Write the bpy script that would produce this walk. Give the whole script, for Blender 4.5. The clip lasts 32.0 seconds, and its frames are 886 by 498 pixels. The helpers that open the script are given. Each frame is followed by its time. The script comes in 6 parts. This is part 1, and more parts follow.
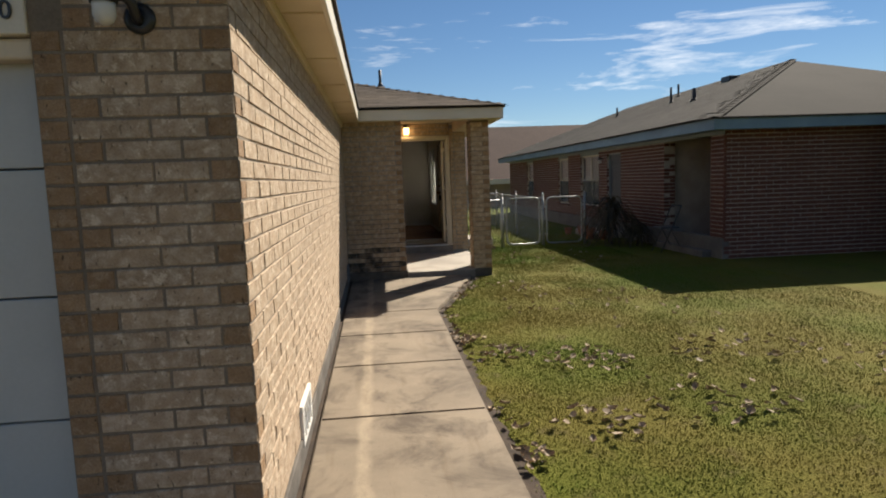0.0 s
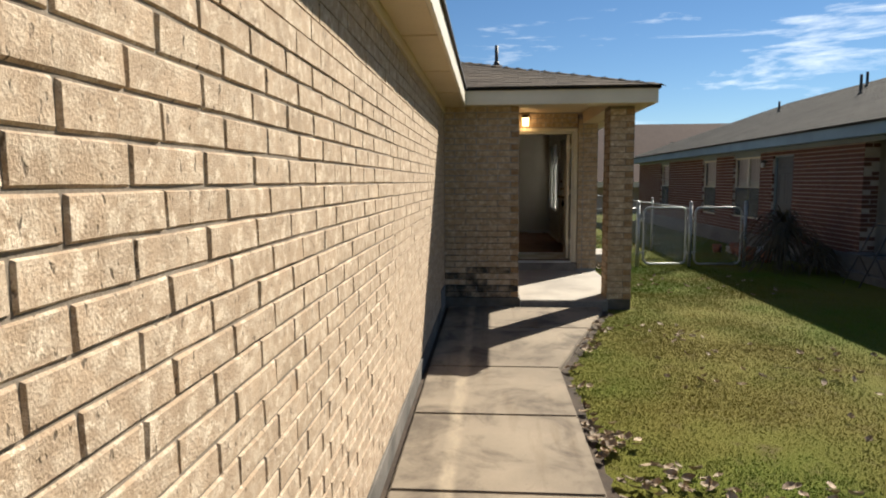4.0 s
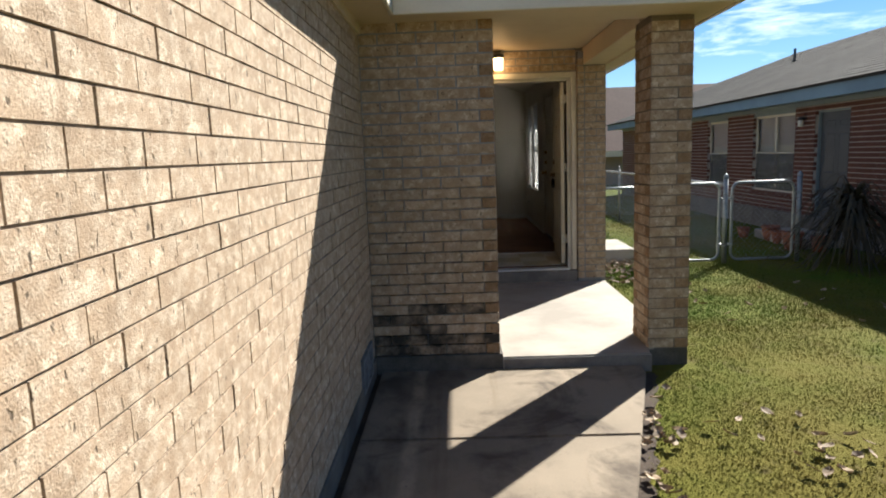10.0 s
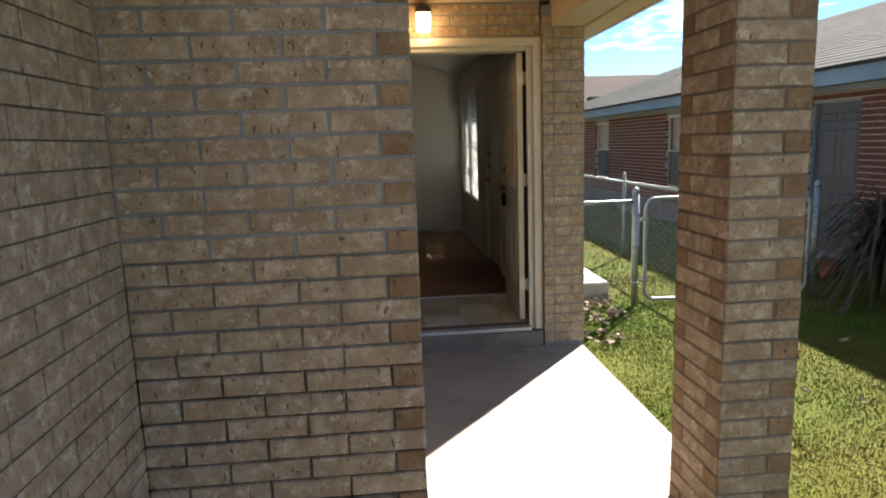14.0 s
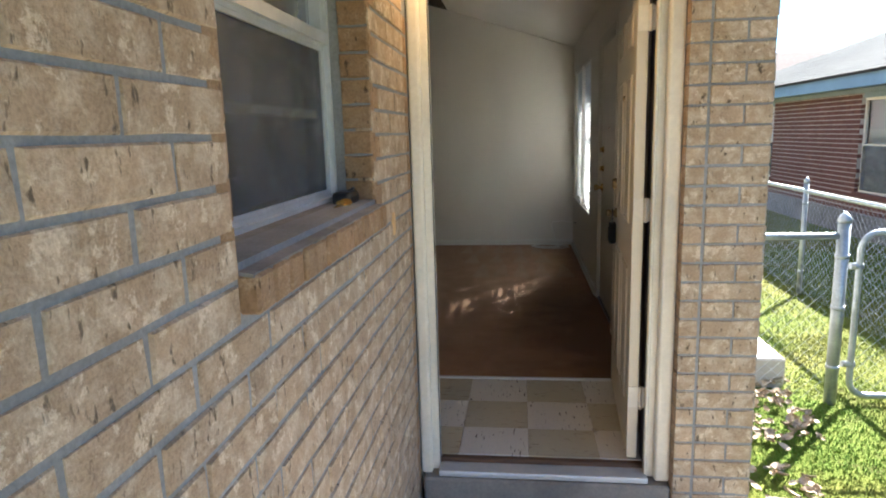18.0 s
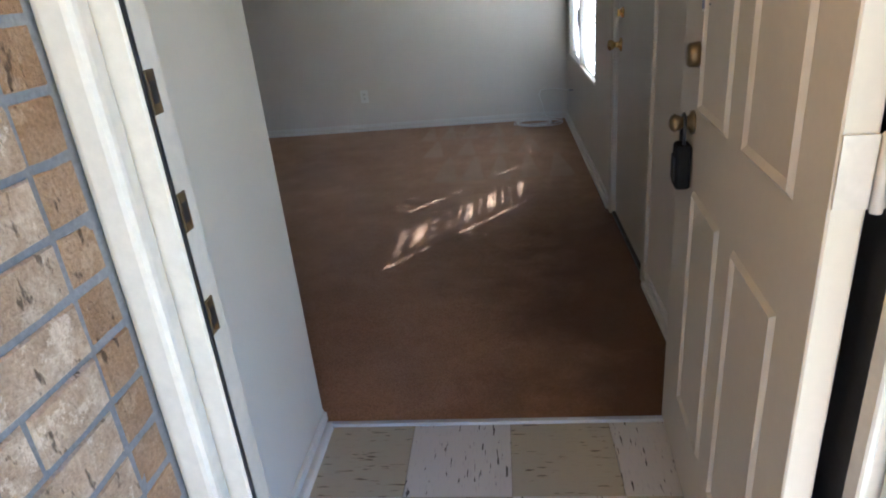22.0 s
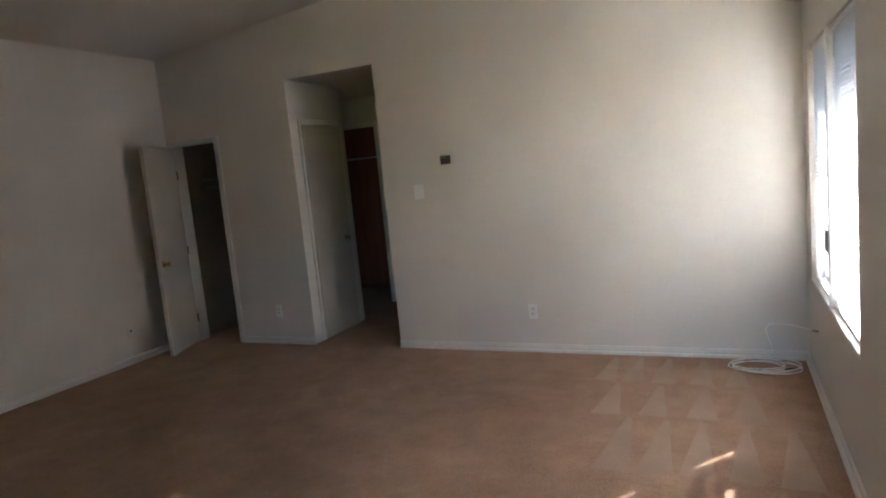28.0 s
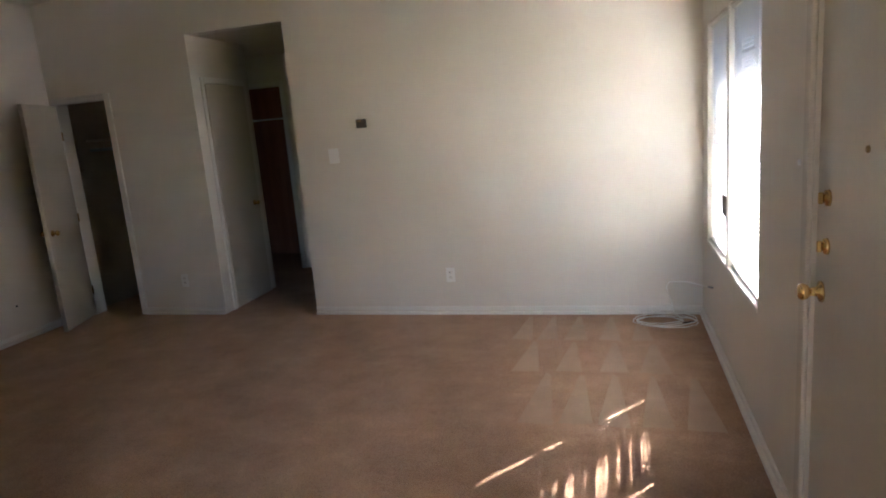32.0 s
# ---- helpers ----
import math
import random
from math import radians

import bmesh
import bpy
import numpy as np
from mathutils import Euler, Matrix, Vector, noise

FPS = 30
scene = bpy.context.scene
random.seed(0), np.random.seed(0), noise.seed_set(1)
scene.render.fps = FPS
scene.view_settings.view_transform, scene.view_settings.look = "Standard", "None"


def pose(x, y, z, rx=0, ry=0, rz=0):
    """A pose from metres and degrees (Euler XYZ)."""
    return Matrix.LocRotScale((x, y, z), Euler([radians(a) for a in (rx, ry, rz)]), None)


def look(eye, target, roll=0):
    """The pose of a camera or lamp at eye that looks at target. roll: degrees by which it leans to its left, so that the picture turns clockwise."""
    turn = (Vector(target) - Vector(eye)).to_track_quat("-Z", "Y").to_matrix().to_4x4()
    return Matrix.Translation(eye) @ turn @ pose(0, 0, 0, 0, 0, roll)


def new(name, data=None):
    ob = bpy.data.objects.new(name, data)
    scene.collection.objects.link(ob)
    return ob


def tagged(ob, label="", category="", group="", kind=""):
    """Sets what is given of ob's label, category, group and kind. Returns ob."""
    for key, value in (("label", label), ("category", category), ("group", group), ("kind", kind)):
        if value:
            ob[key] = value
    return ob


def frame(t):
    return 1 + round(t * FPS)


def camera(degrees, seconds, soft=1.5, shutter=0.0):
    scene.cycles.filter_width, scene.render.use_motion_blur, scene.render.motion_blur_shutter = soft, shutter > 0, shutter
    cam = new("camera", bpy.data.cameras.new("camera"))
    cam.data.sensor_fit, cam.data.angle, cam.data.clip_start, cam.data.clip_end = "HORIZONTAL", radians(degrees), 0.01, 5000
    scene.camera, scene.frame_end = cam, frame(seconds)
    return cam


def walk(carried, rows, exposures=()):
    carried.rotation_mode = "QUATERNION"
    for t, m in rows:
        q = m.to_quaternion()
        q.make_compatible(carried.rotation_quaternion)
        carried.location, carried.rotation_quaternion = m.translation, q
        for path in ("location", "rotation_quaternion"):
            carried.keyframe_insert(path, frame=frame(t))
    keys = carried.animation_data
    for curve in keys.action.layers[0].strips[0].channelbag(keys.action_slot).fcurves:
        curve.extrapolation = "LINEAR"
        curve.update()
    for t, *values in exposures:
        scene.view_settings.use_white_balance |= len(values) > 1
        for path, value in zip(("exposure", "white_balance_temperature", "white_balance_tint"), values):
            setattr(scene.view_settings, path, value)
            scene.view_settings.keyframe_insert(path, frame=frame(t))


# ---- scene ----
cam = camera(70.0, 32.0, 2.0)
PATH = [
    (0, (0.459, -2.249, 1.456), (0.662, -0.271, 1.240), -2.1),
    (0.5, (0.530, -1.996, 1.455), (0.656, -0.011, 1.247), -2.0),
    (1, (0.566, -1.762, 1.438), (0.571, 0.225, 1.208), -1.2),
    (1.5, (0.567, -1.482, 1.451), (0.553, 0.507, 1.245), -2.2),
    (2, (0.611, -1.221, 1.453), (0.567, 0.765, 1.221), -2.7),
    (2.5, (0.632, -0.975, 1.477), (0.516, 1.009, 1.254), -0.9),
    (4.5, (0.524, 0.081, 1.498), (0.374, 2.064, 1.285), -0.4),
    (5, (0.530, 0.317, 1.505), (0.425, 2.303, 1.291), -1.5),
    (5.5, (0.578, 0.608, 1.497), (0.443, 2.589, 1.260), -1.6),
    (6, (0.605, 0.846, 1.489), (0.426, 2.822, 1.241), -0.5),
    (6.5, (0.609, 1.125, 1.510), (0.488, 3.106, 1.267), -1.6),
    (7, (0.665, 1.409, 1.500), (0.551, 3.388, 1.236), -2.7),
    (7.5, (0.687, 1.668, 1.480), (0.539, 3.642, 1.193), -1.4),
    (8, (0.667, 1.961, 1.496), (0.558, 3.939, 1.219), -2.5),
    (8.5, (0.675, 2.240, 1.481), (0.591, 4.214, 1.171), -1.9),
    (9, (0.645, 2.534, 1.471), (0.533, 4.503, 1.138), -0.8),
    (9.5, (0.599, 2.796, 1.491), (0.525, 4.774, 1.203), -1.7),
    (10, (0.613, 3.063, 1.488), (0.563, 5.041, 1.194), -2.1),
    (10.5, (0.635, 3.309, 1.483), (0.542, 5.289, 1.215), -0.6),
    (11, (0.593, 3.629, 1.494), (0.517, 5.610, 1.228), -1.3),
    (11.5, (0.624, 3.904, 1.516), (0.609, 5.881, 1.216), -2.6),
    (12, (0.634, 4.180, 1.525), (0.653, 6.159, 1.236), -1.2),
    (12.5, (0.618, 4.514, 1.545), (0.737, 6.491, 1.266), -2.9),
    (13, (0.685, 4.795, 1.543), (0.906, 6.764, 1.271), -3.8),
    (13.5, (0.744, 5.095, 1.567), (0.934, 7.061, 1.254), -2.4),
    (15.5, (0.994, 6.336, 1.609), (1.103, 8.304, 1.268), -2.7),
    (16, (1.088, 6.601, 1.592), (1.171, 8.575, 1.282), -3.0),
    (16.5, (1.174, 6.848, 1.602), (1.136, 8.819, 1.266), -1.9),
    (17, (1.207, 7.120, 1.596), (1.161, 9.085, 1.228), -3.2),
    (17.5, (1.289, 7.294, 1.607), (1.130, 9.255, 1.249), -2.9),
    (18, (1.304, 7.439, 1.625), (1.061, 9.392, 1.268), -1.6),
    (18.5, (1.241, 7.691, 1.653), (1.014, 9.646, 1.299), -1.1),
    (19, (1.236, 7.869, 1.674), (1.054, 9.820, 1.272), -1.8),
    (19.5, (1.281, 8.148, 1.623), (1.110, 10.062, 1.069), -1.9),
    (20, (1.281, 8.406, 1.539), (1.129, 10.248, 0.775), -2.8),
    (20.5, (1.278, 8.643, 1.506), (1.208, 10.461, 0.674), -3.4),
    (21, (1.365, 8.859, 1.492), (1.219, 10.639, 0.592), -2.9),
    (21.5, (1.387, 9.051, 1.501), (1.139, 10.813, 0.589), -3.3),
    (22, (1.365, 9.243, 1.560), (1.149, 11.069, 0.771), -5.4),
    (22.5, (1.420, 9.433, 1.580), (1.140, 11.310, 0.948), -5.8),
    (23, (1.441, 9.548, 1.614), (1.048, 11.435, 1.081), -3.7),
    (23.5, (1.406, 9.719, 1.607), (1.043, 11.609, 1.061), -3.4),
    (24, (1.372, 9.860, 1.611), (1.053, 11.760, 1.071), -5.3),
    (24.5, (1.374, 10.007, 1.629), (0.985, 11.903, 1.125), -4.2),
    (25, (1.444, 10.226, 1.705), (0.854, 12.055, 1.151), -4.8),
    (25.5, (1.397, 10.319, 1.731), (0.731, 12.106, 1.130), -4.1),
    (26, (1.384, 10.425, 1.770), (0.700, 12.237, 1.275), -6.1),
    (26.5, (1.512, 10.527, 1.747), (0.624, 12.299, 1.478), -5.2),
    (28.5, (1.442, 10.526, 1.767), (0.677, 12.356, 1.512), -5.7),
    (29, (1.378, 10.519, 1.778), (0.699, 12.369, 1.437), -5.9),
    (29.5, (1.360, 10.509, 1.782), (0.737, 12.371, 1.400), -5.4),
    (30, (1.357, 10.502, 1.762), (0.750, 12.365, 1.358), -5.4),
    (30.5, (1.353, 10.486, 1.781), (0.776, 12.358, 1.379), -4.8),
    (31, (1.348, 10.479, 1.792), (0.793, 12.357, 1.386), -4.7),
    (31.5, (1.332, 10.461, 1.796), (0.806, 12.347, 1.389), -4.7),
    (32, (1.344, 10.466, 1.788), (0.813, 12.354, 1.396), -4.8),
]
EXPOSURES = [(0.0, 0.93, 6650, 10), (2.0, 1.04, 6550, 9), (5.0, 1.15, 6350, 8), (8.0, 1.25, 6150, 8), (11.0, 1.55, 5950, 8), (12.0, 1.0, 6000, 8), (13.0, 1.85, 6150, 9), (15.5, 2.35, 5850, 9), (17.0, 3.02, 5600, 8), (19.0, 3.7, 5600, 6), (21.0, 3.92, 4820, 6), (22.0, 4.42, 4900, 10), (23.0, 4.98, 5150, 12), (24.0, 5.12, 5050, 12), (25.0, 5.42, 5150, 13), (26.0, 5.12, 5350, 15), (29.0, 5.14, 5350, 15), (32.0, 5.26, 5500, 16)]
walk(cam, [(t, look(eye, target, roll)) for t, eye, target, roll in PATH], EXPOSURES)

# ---- world and light ----
SUN = Vector((1.0, 1.22, 1.27)).normalized()
world = bpy.data.worlds.new("world")
scene.world = world
world.use_nodes = True
wn, wl = world.node_tree.nodes, world.node_tree.links
wn.clear()
sky = wn.new("ShaderNodeTexSky")
sky.sky_type = "NISHITA"
sky.sun_disc = False
sky.sun_elevation = math.asin(SUN.z)
sky.sun_rotation = math.atan2(SUN.x, SUN.y)
sky.air_density, sky.dust_density, sky.ozone_density = 1.0, 0.0, 4.0
sky.altitude = 900
bg = wn.new("ShaderNodeBackground")
bg.inputs["Strength"].default_value = 0.042
wout = wn.new("ShaderNodeOutputWorld")
# thin streaks of high cloud
wc = wn.new("ShaderNodeTexCoord")
wm = wn.new("ShaderNodeMapping")
wm.inputs["Rotation"].default_value = (0.0, 0.0, radians(-14))
wm.inputs["Scale"].default_value = (1.6, 1.6, 11.0)
wnoise = wn.new("ShaderNodeTexNoise")
wnoise.inputs["Scale"].default_value = 2.1
wnoise.inputs["Detail"].default_value = 7.0
wnoise.inputs["Roughness"].default_value = 0.62
wnoise.inputs["Distortion"].default_value = 0.5
wramp = wn.new("ShaderNodeValToRGB")
wramp.color_ramp.elements[0].position, wramp.color_ramp.elements[1].position = 0.565, 0.76
wmix = wn.new("ShaderNodeMix")
wmix.data_type = "RGBA"
wmix.inputs["B"].default_value = (15.0, 15.4, 15.8, 1)
wl.new(wc.outputs["Generated"], wm.inputs["Vector"])
wl.new(wm.outputs["Vector"], wnoise.inputs["Vector"])
wl.new(wnoise.outputs["Fac"], wramp.inputs["Fac"])
wl.new(wramp.outputs["Color"], wmix.inputs["Factor"])
wsat = wn.new("ShaderNodeHueSaturation")
wsat.inputs["Saturation"].default_value = 1.1
wl.new(sky.outputs["Color"], wsat.inputs["Color"])
wl.new(wsat.outputs["Color"], wmix.inputs["A"])
wl.new(wmix.outputs["Result"], bg.inputs["Color"])
wl.new(bg.outputs["Background"], wout.inputs["Surface"])

sun = new("sun", bpy.data.lights.new("sun", "SUN"))
sun.data.energy, sun.data.angle, sun.data.color = 5.0, radians(0.55), (1.0, 0.92, 0.79)
sun.matrix_world = look(SUN * 40, (0, 0, 0))


# ---- materials ----
def nodes_of(name):
    m = bpy.data.materials.new(name)
    m.use_nodes = True
    t = m.node_tree
    return m, t.nodes, t.links, t.nodes["Principled BSDF"]


def rgb(c):
    return (c[0], c[1], c[2], 1.0)


def noise_of(n, l, scale, detail=4.0, rough=0.55, vec=None, distort=0.0):
    k = n.new("ShaderNodeTexNoise")
    k.inputs["Scale"].default_value, k.inputs["Detail"].default_value, k.inputs["Roughness"].default_value = scale, detail, rough
    k.inputs["Distortion"].default_value = distort
    if vec is not None:
        l.new(vec, k.inputs["Vector"])
    return k.outputs["Fac"]


def place_of(n, l, stretch=(1, 1, 1)):
    g = n.new("ShaderNodeNewGeometry")
    if stretch == (1, 1, 1):
        return g.outputs["Position"]
    m = n.new("ShaderNodeMapping")
    m.inputs["Scale"].default_value = stretch
    l.new(g.outputs["Position"], m.inputs["Vector"])
    return m.outputs["Vector"]


def ramp_of(n, l, fac, a, b):
    r = n.new("ShaderNodeMapRange")
    r.inputs["From Min"].default_value, r.inputs["From Max"].default_value = a, b
    l.new(fac, r.inputs["Value"])
    return r.outputs["Result"]


def mix_of(n, l, fac, a, b, blend="MIX"):
    m = n.new("ShaderNodeMix")
    m.data_type, m.blend_type = "RGBA", blend
    for key, v in (("Factor", fac), ("A", a), ("B", b)):
        if isinstance(v, (int, float)):
            m.inputs[key].default_value = v
        elif isinstance(v, tuple):
            m.inputs[key].default_value = rgb(v)
        else:
            l.new(v, m.inputs[key])
    return m.outputs["Result"]


def bump_of(n, l, height, strength, distance, bsdf):
    b = n.new("ShaderNodeBump")
    b.inputs["Strength"].default_value, b.inputs["Distance"].default_value = strength, distance
    l.new(height, b.inputs["Height"])
    l.new(b.outputs["Normal"], bsdf.inputs["Normal"])


def random_of(n, l):
    """A number of its own for each piece, be it an object or an island of a mesh."""
    o, g, a, f = n.new("ShaderNodeObjectInfo"), n.new("ShaderNodeNewGeometry"), n.new("ShaderNodeMath"), n.new("ShaderNodeMath")
    a.operation, f.operation = "ADD", "FRACT"
    l.new(o.outputs["Random"], a.inputs[0])
    l.new(g.outputs["Random Per Island"], a.inputs[1])
    l.new(a.outputs[0], f.inputs[0])
    return f.outputs[0]


def surface(name, c1, c2, scale=2.0, rough=0.6, grain=40.0, grain_amount=0.25, bump=0.15, bump_dist=0.004, bump_scale=None,
            metal=0.0, stretch=(1, 1, 1), piece=0.0, spread=(0.4, 0.62)):
    """A plain surface: two tones in large patches, a fine grain, and a fine relief."""
    m, n, l, b = nodes_of(name)
    p = place_of(n, l, stretch)
    col = mix_of(n, l, ramp_of(n, l, noise_of(n, l, scale, 6, 0.6, p), *spread), c1, c2)
    g = ramp_of(n, l, noise_of(n, l, grain, 3, 0.6, p), 0.25, 0.75)
    dark = tuple(1 - grain_amount for _ in range(3))
    col = mix_of(n, l, 1.0, col, mix_of(n, l, g, dark, (1.0, 1.0, 1.0)), "MULTIPLY")
    if piece:
        r = random_of(n, l)
        lo, hi = tuple(1 - piece for _ in range(3)), (1.0, 1.0, 1.0)
        col = mix_of(n, l, 1.0, col, mix_of(n, l, r, lo, hi), "MULTIPLY")
    l.new(col, b.inputs["Base Color"])
    b.inputs["Roughness"].default_value, b.inputs["Metallic"].default_value = rough, metal
    if bump:
        bump_of(n, l, noise_of(n, l, bump_scale or grain, 5, 0.6, p), bump, bump_dist, b)
    return m


def brick_material(name, body, warm, pale, pale_amount, bump=0.9, damp=0.0):
    """Rough-faced clay brick: a body colour that shifts from brick to brick, pale slurry smears, pits."""
    m, n, l, b = nodes_of(name)
    p = place_of(n, l)
    r = random_of(n, l)
    w = n.new("ShaderNodeTexWhiteNoise")
    w.noise_dimensions = "1D"
    l.new(r, w.inputs["W"])
    col = mix_of(n, l, ramp_of(n, l, w.outputs["Value"], 0.15, 1.0), body, warm)
    col = mix_of(n, l, ramp_of(n, l, noise_of(n, l, 9.0, 5, 0.6, p), 0.35, 0.7), col, tuple(c * 0.8 for c in body))
    patch = noise_of(n, l, 19.0, 7, 0.70, p, 0.25)
    smear = ramp_of(n, l, patch, 0.45, 0.63)
    mm = n.new("ShaderNodeMath")
    mm.operation = "MULTIPLY"
    l.new(smear, mm.inputs[0])
    mm.inputs[1].default_value = pale_amount
    col = mix_of(n, l, mm.outputs[0], col, pale)
    flake = n.new("ShaderNodeMath")
    flake.operation = "MULTIPLY"
    l.new(ramp_of(n, l, noise_of(n, l, 15.0, 9, 0.76, p, 0.1), 0.56, 0.585), flake.inputs[0])
    flake.inputs[1].default_value = 1.05 * pale_amount
    col = mix_of(n, l, flake.outputs[0], col, tuple(min(1.0, c * 1.14) for c in pale))
    grain = noise_of(n, l, 170.0, 3, 0.7, p)
    col = mix_of(n, l, 1.0, col, mix_of(n, l, ramp_of(n, l, grain, 0.3, 0.6), (0.7, 0.68, 0.66), (1.0, 1.0, 1.0)), "MULTIPLY")
    pits = ramp_of(n, l, noise_of(n, l, 62.0, 3, 0.6, place_of(n, l, (1.0, 1.0, 0.42))), 0.375, 0.30)
    col = mix_of(n, l, pits, col, tuple(c * 0.30 for c in body))
    if damp:
        mould = ramp_of(n, l, noise_of(n, l, 7.0, 6, 0.65, p), 0.60 - 0.22 * damp, 0.82 - 0.22 * damp)
        col = mix_of(n, l, mould, col, (0.04, 0.033, 0.025))
    l.new(col, b.inputs["Base Color"])
    b.inputs["Roughness"].default_value = 0.92
    a, s = n.new("ShaderNodeMath"), n.new("ShaderNodeMath")
    a.operation = s.operation = "MULTIPLY_ADD"
    l.new(smear, a.inputs[0])
    a.inputs[1].default_value = 0.3
    l.new(grain, a.inputs[2])
    l.new(pits, s.inputs[0])
    s.inputs[1].default_value = -0.8
    l.new(a.outputs[0], s.inputs[2])
    bump_of(n, l, s.outputs[0], bump, 0.005, b)
    return m


BRICK = brick_material("tan_brick", (0.385, 0.276, 0.180), (0.475, 0.348, 0.235), (0.60, 0.495, 0.375), 0.62, 0.62)
BRICK_HEAD = brick_material("brown_brick_end", (0.29, 0.175, 0.09), (0.39, 0.25, 0.14), (0.46, 0.35, 0.24), 0.3)
BRICK_DAMP = brick_material("mildewed_brick", (0.34, 0.25, 0.17), (0.40, 0.30, 0.21), (0.46, 0.37, 0.28), 0.6, 0.7, 1.2)
RED_BRICK = brick_material("red_brick", (0.12, 0.042, 0.028), (0.17, 0.060, 0.038), (0.09, 0.036, 0.028), 0.5, 0.5)
MORTAR = surface("grey_mortar", (0.30, 0.305, 0.315), (0.22, 0.222, 0.23), 3.0, 0.95, 120, 0.3, 0.5)
TAN_MORTAR = surface("tan_mortar", (0.25, 0.20, 0.15), (0.17, 0.135, 0.10), 3.0, 0.95, 120, 0.3, 0.5)
RED_MORTAR = surface("pale_mortar", (0.46, 0.40, 0.35), (0.36, 0.31, 0.27), 3.0, 0.95, 120, 0.3, 0.5)


def walk_material():
    """Old trowelled concrete: broad brown stains, drip streaks along the wall, dark specks."""
    m, n, l, b = nodes_of("walk_concrete")
    p = place_of(n, l)
    col = mix_of(n, l, ramp_of(n, l, noise_of(n, l, 1.1, 6, 0.6, p), 0.35, 0.66), (0.27, 0.215, 0.152), (0.16, 0.125, 0.087))
    col = mix_of(n, l, ramp_of(n, l, noise_of(n, l, 2.2, 8, 0.68, p, 0.6), 0.48, 0.64), col, (0.095, 0.070, 0.047))
    streak = ramp_of(n, l, noise_of(n, l, 7.0, 5, 0.6, place_of(n, l, (1.0, 0.10, 1.0))), 0.55, 0.75)
    col = mix_of(n, l, streak, col, mix_of(n, l, 1.0, col, (0.72, 0.66, 0.58), "MULTIPLY"))
    # pale line washed clean by the drip from the eave
    sep, off, dist, wet = n.new("ShaderNodeSeparateXYZ"), n.new("ShaderNodeMath"), n.new("ShaderNodeMath"), n.new("ShaderNodeMath")
    l.new(p, sep.inputs["Vector"])
    off.operation, dist.operation, wet.operation = "MULTIPLY_ADD", "ABSOLUTE", "MULTIPLY"
    l.new(noise_of(n, l, 3.0, 4, 0.6, p), off.inputs[0])
    off.inputs[1].default_value = 0.09
    l.new(sep.outputs["X"], off.inputs[2])
    shift = n.new("ShaderNodeMath")
    shift.operation = "SUBTRACT"
    l.new(off.outputs[0], shift.inputs[0])
    shift.inputs[1].default_value = 0.375
    l.new(shift.outputs[0], dist.inputs[0])
    l.new(ramp_of(n, l, dist.outputs[0], 0.055, 0.02), wet.inputs[0])
    l.new(ramp_of(n, l, noise_of(n, l, 6.0, 6, 0.7, place_of(n, l, (1.0, 0.5, 1.0))), 0.32, 0.66), wet.inputs[1])
    col = mix_of(n, l, wet.outputs[0], col, (0.36, 0.29, 0.20))
    speck = ramp_of(n, l, noise_of(n, l, 55.0, 3, 0.6, p), 0.66, 0.72)
    col = mix_of(n, l, speck, col, (0.12, 0.095, 0.07))
    grain = noise_of(n, l, 190.0, 3, 0.7, p)
    col = mix_of(n, l, 1.0, col, mix_of(n, l, ramp_of(n, l, grain, 0.3, 0.65), (0.8, 0.79, 0.78), (1.0, 1.0, 1.0)), "MULTIPLY")
    l.new(col, b.inputs["Base Color"])
    b.inputs["Roughness"].default_value = 0.88
    bump_of(n, l, grain, 0.35, 0.002, b)
    return m


CONCRETE = walk_material()
PORCH = surface("porch_concrete", (0.40, 0.355, 0.30), (0.29, 0.255, 0.215), 1.7, 0.85, 110, 0.15, 0.25, 0.002)
FOUNDATION = surface("foundation_concrete", (0.16, 0.14, 0.118), (0.08, 0.07, 0.058), 2.5, 0.95, 60, 0.3, 0.4)
SOFFIT = surface("cream_soffit_paint", (0.60, 0.50, 0.36), (0.54, 0.44, 0.31), 1.2, 0.6, 60, 0.08, 0.08)
TRIM = surface("offwhite_trim_paint", (0.64, 0.58, 0.47), (0.58, 0.52, 0.42), 1.5, 0.5, 70, 0.08, 0.08)
CASING = surface("cream_door_casing_paint", (0.66, 0.61, 0.52), (0.56, 0.51, 0.43), 2.5, 0.4, 60, 0.12, 0.08)
GARAGE = surface("grey_white_garage_paint", (0.46, 0.46, 0.44), (0.41, 0.405, 0.385), 1.0, 0.45, 60, 0.06, 0.05)
SHINGLE = surface("brown_grey_shingle", (0.17, 0.135, 0.105), (0.12, 0.098, 0.08), 1.2, 0.95, 220, 0.45, 0.6, 0.003, piece=0.35)
NB_SHINGLE = surface("grey_shingle", (0.056, 0.051, 0.046), (0.045, 0.042, 0.038), 0.6, 0.95, 60, 0.3, 0.5, 0.004, piece=0.12)
for m in (SHINGLE, NB_SHINGLE):
    m.node_tree.nodes["Principled BSDF"].inputs["Specular IOR Level"].default_value = 0.08
BLUE = surface("blue_fascia_paint", (0.15, 0.235, 0.30), (0.12, 0.19, 0.25), 1.5, 0.5, 50, 0.12, 0.05)
GREYBLUE = surface("grey_blue_panel_paint", (0.21, 0.25, 0.27), (0.17, 0.205, 0.225), 1.5, 0.55, 50, 0.12, 0.05)
WALLPAINT = surface("warm_white_wall_paint", (0.70, 0.645, 0.555), (0.67, 0.61, 0.52), 0.7, 0.55, 130, 0.03, 0.22, 0.0025, 75)
